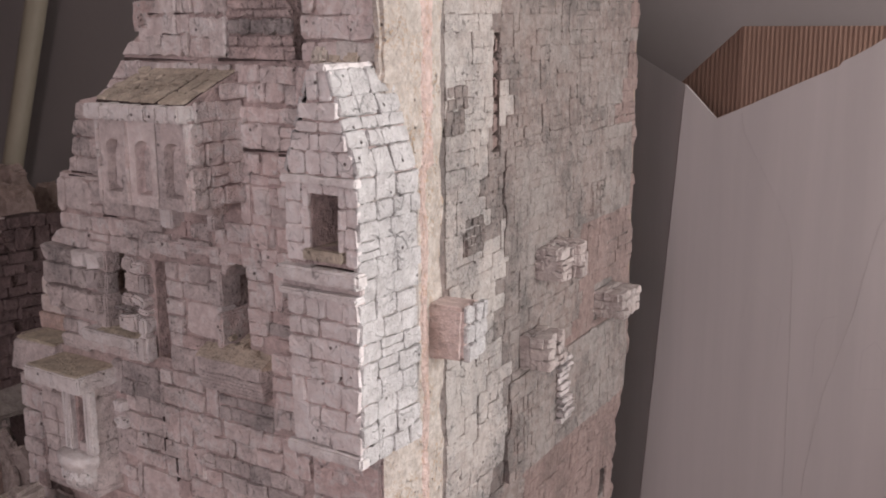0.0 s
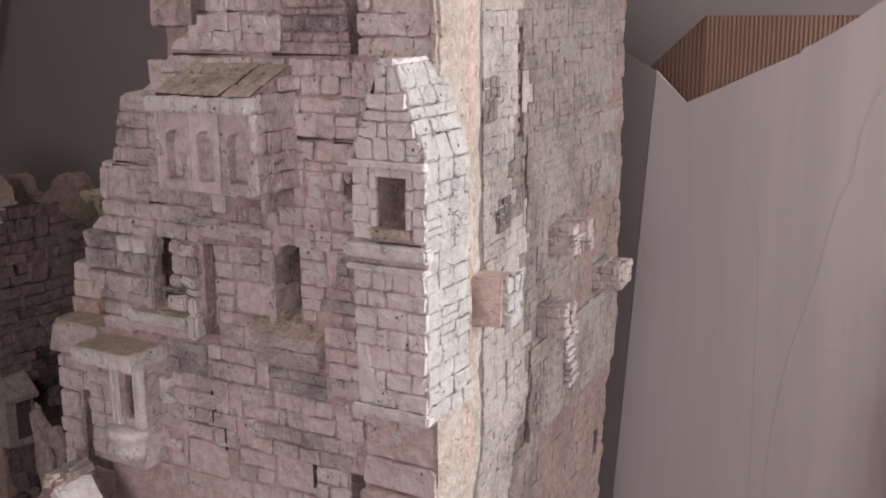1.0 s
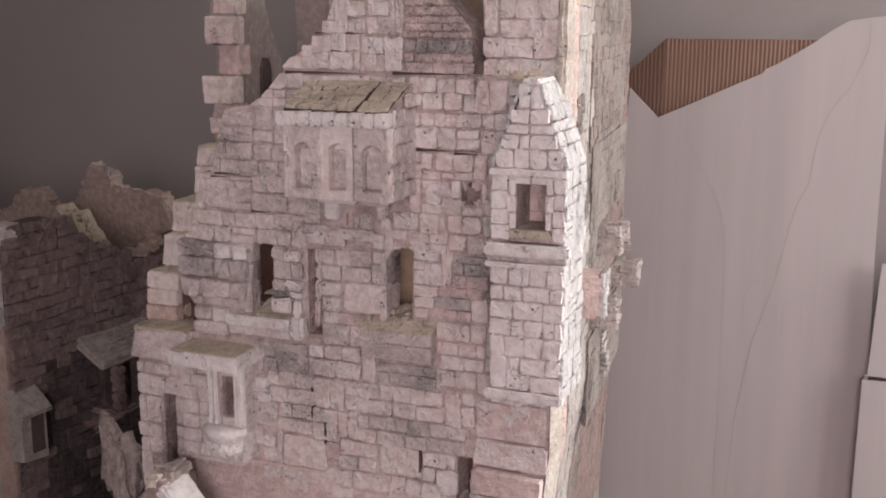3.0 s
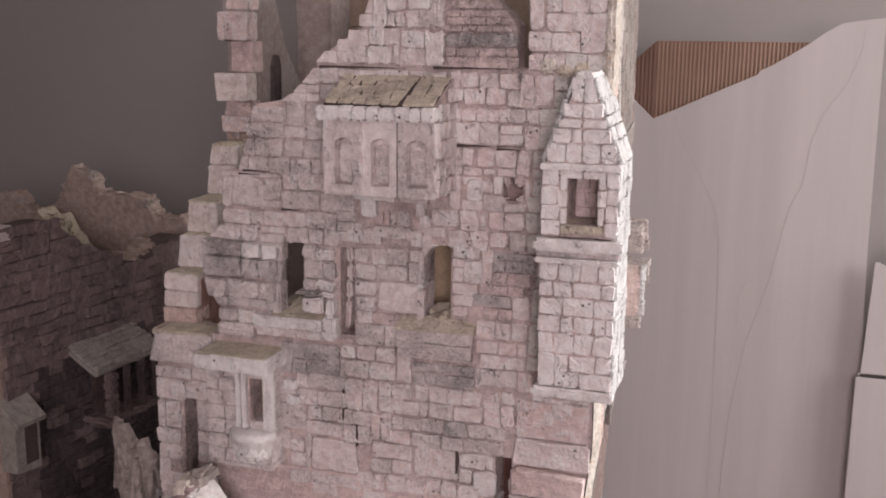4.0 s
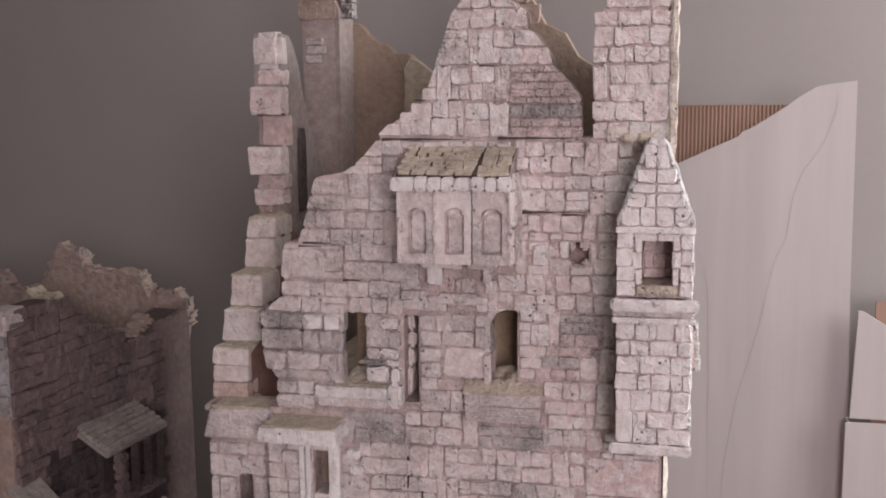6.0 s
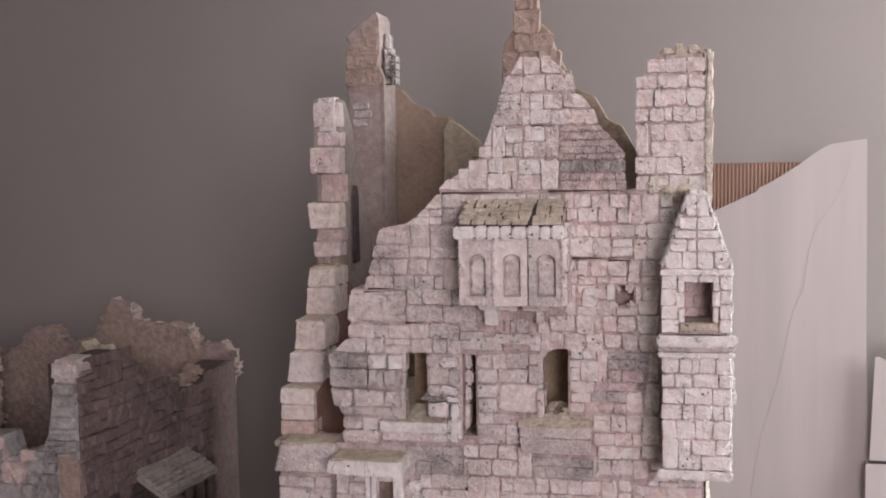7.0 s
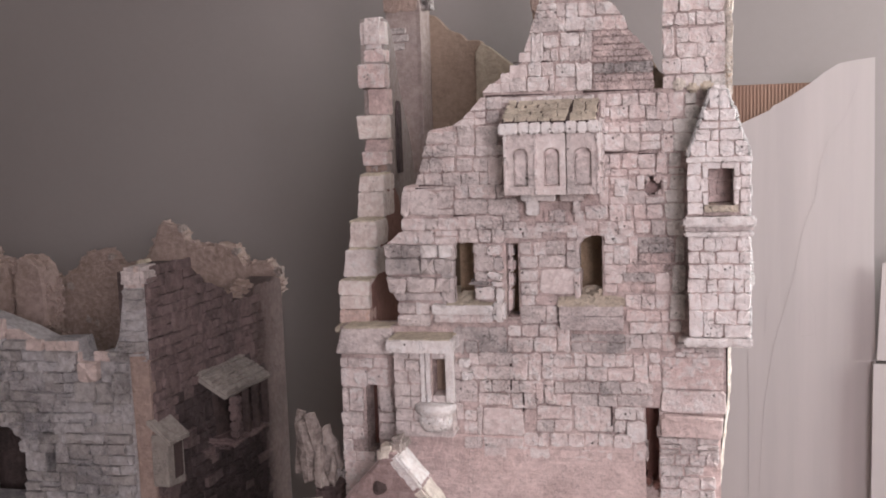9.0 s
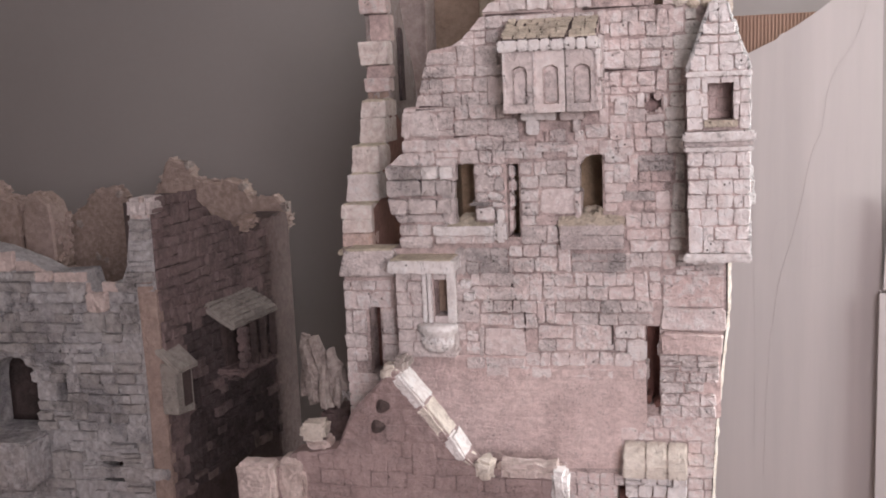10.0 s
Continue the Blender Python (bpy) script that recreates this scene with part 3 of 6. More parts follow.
# beside and above the balcony roof
row("b", .660, .676, -.142, -.121)
row("g", .644, .659, -.142, -.126)
row("b", .668, .675, -.121, -.098, -.071, -.046, -.030, -.007)
row("p", .660, .676, None, -.143)
row("p", .650, .659, None, -.158, -.143)
row("p", .641, .650, None, -.158, -.143)
row("g", .616, .641, -.180, -.158, -.128)
row("g", .619, .635, None, -.199, -.181)
row("g", .603, .618, None, -.213, -.182)
row("b", .603, .616, -.182, -.157, -.142, -.122)
row("g", .583, .601, None, -.218, -.202)
row("b", .583, .601, -.201, -.184)
row("g", .583, .601, -.183, -.161, -.142)
row("p", .567, .601, -.141, -.123)
row("g", .566, .582, None, -.226, -.202)
row("b", .566, .582, -.201, -.176, -.153, -.142)
row("b", .560, .565, None, -.212, -.187)
row("b", .528, .560, None, -.247, -.210)
row("g", .537, .560, -.210, -.188)
row("g", .529, .536, -.210, -.188)
row("b", .549, .567, -.186, -.167, -.132)
row("g", .549, .567, -.132, -.122)
row("g", .528, .548, -.187, -.143, -.105)
row("b", .509, .524, None, -.226, -.209, -.183)
row("b", .509, .526, -.182, -.160, -.125)
row("b", .491, .508, None, -.236, -.215)
row("b", .501, .508, -.213, -.184)
row("b", .491, .500, -.214, -.185)
row("b", .492, .509, -.182, -.157, -.139, -.123)
row("g", .519, .530, -.124, -.103)
row("g", .509, .519, -.124, -.095)
row("b", .497, .509, -.123, -.099, -.075)
# under the balcony
row("r", .518, .533, -.083, -.072, -.065)
row("g", .518, .533, -.065, -.058, -.045)
row("b", .517, .532, -.034, -.021)
row("g", .510, .517, -.082, -.061, -.042)
row("r", .496, .509, -.074, -.056, -.043)
row("w", .497, .510, -.043, -.031)
# right of the balcony
row("b", .660, .675, -.003, .008, .026)
row("b", .660, .674, .028, .046)
row("b", .659, .674, .047, .067)
row("b", .642, .674, .068, .082, .100)
row("m", .659, .672, .102, .115)
row("m", .642, .658, .101, .119)
row("w", .647, .659, -.000, .011)
row("b", .643, .660, .013, .034, .054)
row("g", .642, .659, .055, .068)
row("b", .627, .640, -.003, .010, .025, .036, .049, .055)
row("g", .627, .640, .055, .075)
row("g", .627, .640, .075, .087)
row("m", .625, .641, .087, .116)
row("b", .605, .626, -.004, .029)
row("g", .605, .626, .029, .049)
row("b", .615, .625, .049, .072)
row("b", .605, .615, .049, .072)
row("b", .602, .624, .073, .087)
row("m", .602, .624, .088, .109)
row("b", .590, .601, -.003, .010)
row("b", .574, .590, -.003, .011)
row("b", .584, .601, .011, .023)
row("b", .583, .601, .026, .044)
row("b", .583, .601, .045, .065)
row("b", .576, .601, .067, .081)
row("m", .584, .601, .082, .096)
row("b", .574, .582, .012, .032)
row("b", .575, .582, .033, .047, .065)
row("m", .575, .582, .082, .100)
row("p", .539, .573, -.005, .011)
row("p", .563, .573, .011, .032)
row("p", .539, .548, .011, .032)
row("b", .557, .574, .033, .043)
row("w", .557, .574, .044, .052)
row("g", .539, .555, .033, .053)
row("b", .552, .573, .074, .081)
row("m", .556, .573, .083, .100)
row("m", .540, .556, .078, .100)
row("g", .539, .548, .054, .077)
row("b", .521, .538, -.020, .007)
row("b", .518, .539, .009, .029)
row("g", .520, .538, .030, .037)
row("b", .521, .538, .039, .054)
row("b", .521, .538, .055, .074)
row("m", .519, .539, .076, .100)
row("b", .510, .519, -.030, -.006)
row("b", .497, .510, -.031, -.021)
row("b", .498, .517, -.004, .020)
row("b", .508, .518, .020, .039)
row("b", .498, .508, .020, .039)
row("b", .502, .519, .040, .060)
row("g", .500, .519, .061, .078)
row("m", .499, .518, .079, .100)
# right of the right window
row("w", .489, .501, .003, .016)
row("b", .490, .501, .016, .031)
row("b", .480, .488, .002, .031)
row("b", .464, .479, .002, .014)
row("b", .464, .488, .015, .033)
row("b", .465, .501, .033, .043)
row("d", .490, .498, .044, .064, .087)
row("d", .478, .490, .044, .057, .075, .088)
row("r", .465, .478, .044, .060, .084)
row("m", .466, .497, .089, .100)
row("b", .452, .463, .002, .029)
row("b", .440, .451, .003, .025)
row("b", .428, .439, .002, .018)
row("r", .454, .464, .030, .044, .060, .077)
row("d", .442, .453, .026, .043, .064)
row("r", .429, .441, .019, .035, .051, .065)
row("p", .429, .454, .065, .083)
row("m", .429, .464, .084, .100)
row("b", .408, .426, .028, .047, .064, .080)
row("b", .392, .406, .028, .052, .071, .082)
row("b", .377, .391, .033, .058, .080)
row("b", .357, .375, .032, .048)
row("g", .358, .376, .048, .071)
row("m", .394, .427, .082, .100)
row("m", .379, .393, .081, .096)
# left window block
row("d", .474, .491, None, -.257, -.232)
row("W", .474, .491, -.232, -.210)
row("W", .474, .491, -.208, -.190)
row("d", .451, .473, None, -.233)
row("d", .452, .473, -.232, -.214, -.192)
row("g", .428, .449, None, -.252, -.214, -.193)
row("g", .417, .427, None, -.194)
row("b", .399, .414, None, -.243, -.223)
row("b", .383, .398, None, -.223)
# middle block
row("g", .476, .493, -.104, -.088)
row("b", .476, .493, -.086, -.070)
row("g", .477, .494, -.070, -.046)
row("b", .459, .475, -.104, -.081)
row("g", .460, .476, -.080, -.046)
row("b", .481, .494, -.045, -.030)
row("g", .460, .480, -.045, -.030)
row("b", .442, .458, -.104, -.081)
row("B", .426, .459, -.079, -.030)
row("b", .425, .441, -.103, -.081)
row("b", .411, .424, -.103, -.086)
row("r", .412, .424, -.085, -.057)
row("g", .388, .410, -.103, -.072)
row("b", .389, .411, -.071, -.058)
# under the turret: thin layers over a smooth pink coat
smooth = part("pink_coat", rough_box(0.0725, 0.1465, -0.0032, 0.001, 0.307, 0.347, 0.0012, 0.001, 0.01, 480), m_rose, facade, "smooth pale pink coat")
for i, (a, b, c, d) in enumerate(((0.092, 0.118, 0.3655, 0.3735), (0.1185, 0.1475, 0.367, 0.3738), (0.09, 0.108, 0.3595, 0.365), (0.1085, 0.1475, 0.3605, 0.3663), (0.094, 0.112, 0.354, 0.359), (0.1125, 0.147, 0.3535, 0.36), (0.089, 0.1005, 0.3478, 0.3535), (0.101, 0.121, 0.3475, 0.353), (0.1215, 0.1468, 0.3478, 0.353))):
    part("thin_stone", rough_box(a, b, -0.0035 - 0.0012 * (i * 5 % 4), 0.001, c, d, 0.001, 0.001, 0.008, 481 + i), (m_pale, m_rose, m_greystone)[i * 7 % 3], facade)
for i, (a, b, c, d) in enumerate(((0.074, 0.09, 0.336, 0.3465), (0.0905, 0.109, 0.335, 0.346), (0.1095, 0.126, 0.335, 0.3465), (0.1265, 0.1455, 0.336, 0.346), (0.074, 0.096, 0.323, 0.335), (0.0965, 0.112, 0.3225, 0.3345), (0.1125, 0.131, 0.323, 0.3345), (0.1315, 0.1457, 0.3225, 0.335))):
    part("faint_stone", rough_box(a, b, -0.0041 - 0.0003 * (i % 3), -0.003, c, d, 0.0008, 0.0006, 0.008, 500 + i), m_rose, facade)
row("b", .355, .375, .073, .0885)
# below the sills
row("w", .370, .386, -.122, -.104)
row("b", .371, .386, -.103, -.083)
row("b", .371, .387, -.081, -.059)
row("g", .350, .369, -.122, -.117)
row("b", .350, .369, -.116, -.090)
row("b", .351, .370, -.089, -.059)
row("b", .352, .385, -.058, -.044)
row("d", .347, .382, -.192, -.179)
row("d", .365, .383, -.179, -.146, -.123)
row("d", .348, .365, -.179, -.161, -.123)
row("d", .365, .375, -.041, -.019, .004, .027)
row("d", .351, .364, -.041, -.027, -.005, .027)
row("g", .353, .376, .027, .033)
# lower part
row("b", .333, .349, -.174, -.161, -.140, -.117)
row("b", .314, .349, -.116, -.098, -.080)
row("b", .332, .349, -.078, -.063, -.040)
row("b", .333, .349, -.038, -.023)
row("b", .333, .350, -.021, -.002, .015, .036)
row("b", .315, .350, .038, .054)
row("b", .339, .353, .056, .070)
row("b", .316, .338, .056, .071)
row("g", .314, .337, -.195, -.173)
row("b", .314, .331, -.172, -.149, -.116)
row("b", .315, .332, -.079, -.052, -.032, -.023)
row("b", .315, .332, -.022, .004, .036)
row("g", .283, .312, -.198, -.163)
row("b", .297, .313, -.161, -.144, -.127, -.109, -.087)
row("b", .283, .313, -.087, -.076, -.063)
row("g", .304, .313, -.062, -.051)
row("g", .298, .304, -.063, -.051)
row("g", .298, .313, -.050, -.031, -.006)
row("d", .298, .314, -.005, .020)
row("g", .299, .314, .020, .041, .061)
row("b", .280, .295, -.162, -.121)
row("b", .276, .296, -.119, -.088)
row("b", .282, .296, -.063, -.042)
row("g", .282, .297, -.041, -.008, .016)
row("g", .283, .297, .017, .060)
row("g", .258, .281, -.199, -.183)
row("b", .258, .273, -.182, -.166)
row("b", .240, .257, -.182, -.159)
row("b", .237, .278, -.165, -.158)
row("p", .239, .274, -.156, -.104)
row("r", .256, .275, -.103, -.088)
row("b", .263, .280, -.086, -.042)
row("b", .248, .281, -.039, .010)
row("w", .265, .281, .013, .040)
row("w", .266, .282, .040, .050)
row("g", .246, .261, -.087, -.065)
row("b", .247, .262, -.064, -.042)
row("b", .249, .264, .012, .026)
row("w", .235, .263, .027, .051)
row("b", .226, .244, -.104, -.085, -.072)
row("b", .227, .245, -.070, -.047, -.026)
row("b", .228, .246, -.025, -.010)
row("b", .228, .246, -.009, .011, .034)
row("b", .211, .234, .035, .051)
row("g", .221, .237, -.183, -.159)
row("b", .222, .237, -.157, -.105)
row("p", .209, .225, -.158, -.127, -.097, -.071, -.046, -.016, .009, .033)
# left corner
row("b", .326, .339, None, -.338, -.323, -.304, -.283)
row("b", .301, .324, None, -.312, -.284)
row("g", .266, .299, None, -.340)
row("b", .267, .299, -.339, -.319)
row("g", .246, .265, None, -.320)
row("b", .227, .245, None, -.337, -.321)
row("b", .201, .226, None, -.337)
row("g", .267, .300, -.297, -.279)
row("b", .252, .266, -.299, -.277)
row("g", .228, .251, -.299, -.277)

set_bricks(facade, stone_rows, m_brick, rng, gap=0.0007)
# the foot of the wall, below the smooth patch
TAKEN = OPENINGS + [(-0.275, 0.05, 0.147, 0.3), (-0.275, 0.018, 0.09, 0.15), (0.05, 0.15, 0.163, 0.31), (0.022, 0.101, 0.05, 0.13), (-0.36, -0.27, 0.215, 0.4)]
rects = [r for r in lay([c for c in COURSES[3:] if c < 0.23], facade_spans, TAKEN, rng, 0.0135, 0.032, 0.12, 0.05)]
set_bricks(facade, rects, m_rose, rng, proud=(0.0014, 0.0034), gap=0.0009, most=60)
# small stones that stand out
feat = [(0.017, 0.034, 0.548, 0.57, 0.006, m_pale), (-0.186, -0.172, 0.33, 0.341, 0.010, m_white), (-0.182, -0.168, 0.314, 0.325, 0.012, m_white)]
set_bricks(facade, feat, m_brick, rng, name="stone")
bm = prism([(-0.275, 0.238), (0.05, 0.238), (0.052, 0.14), (0.018, 0.135), (0.018, 0.09), (-0.08, 0.086), (-0.275, 0.09)], -0.0016, 0.004)
skim = part("plaster_skim", bm, m_skim, facade, "smooth pink plaster patch")
ghost = lay([0.09, 0.106, 0.123, 0.14, 0.156, 0.172, 0.19, 0.206, 0.222, 0.237], lambda z: [(-0.27, 0.049 if z > 0.14 else 0.016)], [], rng, 0.016, 0.04, 0.1, 0.0)
set_bricks(place(part("skim_face", rough_box(-0.26, 0.01, 0.0, 0.001, 0.1, 0.23, 0.0003, 0, 1), m_skim, facade), pose(0, -0.0012, 0)), ghost, m_skim, rng, proud=(0.0003, 0.0009), gap=0.0004, most=80)

# added board behind the windows; its light tone imitates the lit interior
part("inner_board", rough_box(-0.2, 0.115, 0.085, 0.095, 0.346, 0.62, 0.001, 0, 1), m_inboard, tower, "added brown board, lightened for the light inside the tower")

# added sheets close these openings; their dark colour stands for shade inside
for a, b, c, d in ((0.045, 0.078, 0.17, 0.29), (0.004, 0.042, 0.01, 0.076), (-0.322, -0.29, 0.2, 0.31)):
    part("opening_back", rough_box(a, b, 0.0365, 0.041, c, d, 0.0005, 0, 1), m_void, tower, "added red-brown sheet, dark for the shade in the opening")

part("opening_back", rough_box(0.045, 0.08, 0.017, 0.041, 0.54, 0.582, 0.0005, 0.002, 0.008), m_ruin, tower, "rough pinkish plaster inside the hole")
for i, (x, z, w, h) in enumerate(((0.051, 0.563, 0.008, 0.011), (0.066, 0.547, 0.008, 0.008), (0.065, 0.566, 0.009, 0.01), (0.05, 0.546, 0.009, 0.006), (0.0505, 0.178, 0.007, 0.012), (0.06, 0.176, 0.01, 0.008), (0.0495, 0.21, 0.004, 0.022), (0.0655, 0.24, 0.004, 0.018))):
    part("broken_edge", rough_box(x, x + w, -0.002, 0.03, z, z + h, 0.0025, 0.003, 0.004, 400 + i), m_void if z < 0.19 else m_brick, tower)

# the proud panel beside the slit
sub = part("door_panel", rough_box(0.068, 0.143, -0.008, -0.0005, 0.164, 0.272, 0.002, 0.0008, 0.012, 4), m_skim, facade)
set_bricks(place(part("panel_face", rough_box(0.07, 0.141, 0.0005, 0.002, 0.166, 0.27, 0.0005, 0, 1), m_skim, facade), pose(0, -0.0085, 0)), [], m_brick, rng)
panel = lay([0.165, 0.181, 0.197, 0.211, 0.225, 0.232, 0.239, 0.2465], lambda z: [(0.068, 0.141 if z > 0.2 else 0.138)], [], rng, 0.016, 0.034, 0.0, 0.0)
set_bricks(facade, [(*r, 0.0108 + rng.uniform(0, 0.002), m_greystone if 0.22 < r[2] < 0.245 else m_brick) for r in panel], m_brick, rng)
set_bricks(facade, [(0.0695, 0.146, 0.2465, 0.2745, 0.0125, m_skim), (0.0695, 0.1495, 0.275, 0.3055, 0.0055, m_rose)], m_brick, rng, name="large_stone")


def block(name, x0, x1, y0, y1, z0, z1, mat, parent, label="", seed=0, bev=0.0014, amp=0.0014):
    return part(name, rough_box(x0, x1, y0, y1, z0, z1, bev, amp, 0.011, seed), mat, parent, label)


# open cracks between the stones, drawn as dark strips for the shade in them
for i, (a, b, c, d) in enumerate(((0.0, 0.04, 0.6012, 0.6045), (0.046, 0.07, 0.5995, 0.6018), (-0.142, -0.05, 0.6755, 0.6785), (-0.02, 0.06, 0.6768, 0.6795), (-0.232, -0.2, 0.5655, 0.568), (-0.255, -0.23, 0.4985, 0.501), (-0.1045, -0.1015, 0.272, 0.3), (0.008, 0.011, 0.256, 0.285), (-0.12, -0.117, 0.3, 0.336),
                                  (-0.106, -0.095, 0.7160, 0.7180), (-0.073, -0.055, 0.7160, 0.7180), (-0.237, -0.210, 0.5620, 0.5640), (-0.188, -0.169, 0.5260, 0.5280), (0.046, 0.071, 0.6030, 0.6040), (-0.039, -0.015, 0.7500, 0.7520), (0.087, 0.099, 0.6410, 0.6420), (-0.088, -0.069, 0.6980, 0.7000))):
    part("crack", prism([(a, c), ((a + b) / 2, c + 0.0008), (b, (c + d) / 2), ((a + b) / 2, d - 0.0004), (a, d)], -0.0036, 0.0005), m_farcore, facade, "dark strip drawn as the shade in a crack")


part("corner_stone", prism([(-0.0315, 0.483), (-0.0315, 0.501), (-0.012, 0.501), (-0.023, 0.496)], -0.001, 0.03, 0.001, 0.001, 3), m_brick, tower)
# the pier between the left window and the slit
for i, (a, b, c, d, y) in enumerate([(-0.1625, -0.1455, 0.4785, 0.4915, 0.005), (-0.144, -0.126, 0.4775, 0.4885, 0.009), (-0.162, -0.1375, 0.457, 0.4765, 0.004), (-0.136, -0.125, 0.4575, 0.4755, 0.007), (-0.161, -0.146, 0.4445, 0.455, 0.009), (-0.1445, -0.1265, 0.4462, 0.4545, 0.010),
                                     (-0.17, -0.143, 0.4395, 0.4432, 0.013), (-0.141, -0.124, 0.4378, 0.4432, 0.008), (-0.161, -0.1365, 0.4205, 0.4365, 0.014), (-0.1345, -0.1245, 0.4185, 0.4355, 0.012)]):
    block("pier_stone", a, b, -y - 0.002, 0.03, c, d, (m_greystone, m_pale, m_greystone, m_dark, m_greystone, m_pale, m_dark, m_pale, m_pale, m_white)[i], tower, "", 30 + i, 0.0022, 0.0024)
for i, (z0, z1, x) in enumerate(((0.47, 0.4895, 0.0), (0.452, 0.4695, 0.002), (0.431, 0.4515, -0.001), (0.398, 0.4305, -0.003))):
    block("slit_shaft", -0.1235 + x * 0.5, -0.1145 + x, 0.015, 0.034, z0, z1, m_rose, tower, "", 24 + i, 0.003, 0.0016)
# cheeks of the two windows
for i, (x0, x1, y0, y1, z0, z1, mt) in enumerate(((-0.207, -0.1895, -0.007, 0.014, 0.4135, 0.4475, m_greystone), (-0.207, -0.1895, -0.004, 0.011, 0.4482, 0.4695, m_dark), (-0.207, -0.188, -0.0055, 0.014, 0.4702, 0.4925, m_greystone),
                                                  (-0.035, -0.0275, -0.0075, 0.032, 0.4215, 0.4545, m_rose), (-0.035, -0.026, -0.007, 0.012, 0.4552, 0.459, m_white), (-0.035, -0.0285, -0.0055, 0.02, 0.4597, 0.4905, m_greystone))):
    block("cheek_stone", x0, x1, y0, y1, z0, z1, mt, tower, "", 470 + i, 0.0016, 0.0014)
# sills
block("window_sill", -0.218, -0.138, -0.017, 0.001, 0.401, 0.413, m_white, tower, "worn white stone sill", 40)
block("window_sill", -0.216, -0.139, -0.012, 0.001, 0.39, 0.4005, m_brick, tower, "", 41)
block("bracket", -0.1375, -0.122, -0.017, 0.001, 0.391, 0.42, m_white, tower, "", 42, 0.004, 0.0016)
block("window_sill", -0.054, 0.026, -0.0155, 0.001, 0.4, 0.414, m_greystone, tower, "rough grey stone sill", 43)
for i in range(5):
    block("sill_layer", -0.053 - 0.0004 * i, 0.025 + 0.0003 * i, -0.0115 - 0.001 * i, 0.001, 0.3815 + 0.0037 * i, 0.3848 + 0.0037 * i, m_greystone, tower, "", 44 + i, 0.0008, 0.0008)


def dust_bank(name, x0, x1, z0, z1, y0, y1, mat, seed, n=26):
    """A bank of dirt that slopes back from a sill's edge."""
    bm = bmesh.new()
    g = []
    for i in range(n + 1):
        x = x0 + (x1 - x0) * i / n
        c = []
        for j in range(7):
            f = j / 6
            e = 0.0022 * noise.noise(Vector((x * 160, f * 3, seed))) + 0.0012 * noise.noise(Vector((x * 420, f * 9, seed)))
            c.append(bm.verts.new((x, y0 + (y1 - y0) * f, z0 + (z1 - z0) * f * (0.7 + 0.3 * math.sin(math.pi * i / n)) + e * (0.3 + f))))
        c += [bm.verts.new((x, y1, z0 - 0.004)), bm.verts.new((x, y0, z0 - 0.002))]
        g.append(c)
    for a, b in zip(g, g[1:]):
        for j in range(9):
            bm.faces.new((a[j], b[j], b[(j + 1) % 9], a[(j + 1) % 9]))
    bm.faces.new(g[0]), bm.faces.new(g[-1][::-1])
    bmesh.ops.recalc_face_normals(bm, faces=bm.faces[:])
    return part(name, bm, mat, tower, "olive dirt on the sill")


dust_bank("sill_dirt", -0.056, 0.027, 0.4135, 0.4255, -0.0145, -0.0005, m_slate, 1)
dust_bank("sill_dirt", -0.2, -0.14, 0.4125, 0.4165, -0.014, -0.0005, m_dirt, 2)
dust_bank("sill_dirt", -0.189, -0.165, 0.4135, 0.4255, 0.001, 0.03, m_dirt, 3, 10)
dust_bank("sill_dirt", -0.0305, -0.0005, 0.4205, 0.432, 0.001, 0.035, m_slate, 4, 12)
for i, (x, w, z) in enumerate(((-0.035, 0.014, 0.418), (-0.012, 0.012, 0.424), (0.006, 0.009, 0.42), (-0.022, 0.006, 0.43), (-0.006, 0.007, 0.428), (-0.048, 0.006, 0.416))):
    block("rubble", x, x + w, -0.008, 0.003, z, z + 0.005, m_slate, tower, "", 51 + i, 0.002, 0.002)
# corbel and ledge under the balcony
block("corbel", -0.098, -0.055, -0.022, 0.001, 0.546, 0.5555, m_white, tower, "chipped white stone corbel", 60)
block("corbel", -0.093, -0.077, -0.016, 0.001, 0.528, 0.5455, m_white, tower, "", 61)
block("corbel", -0.05, -0.02, -0.018, 0.001, 0.545, 0.555, m_greystone, tower, "", 62)
block("corbel", -0.035, -0.026, -0.013, 0.001, 0.53, 0.5445, m_brick, tower, "", 63)
block("ledge", -0.112, -0.03, -0.007, 0.001, 0.505, 0.513, m_brick, tower, "", 64)


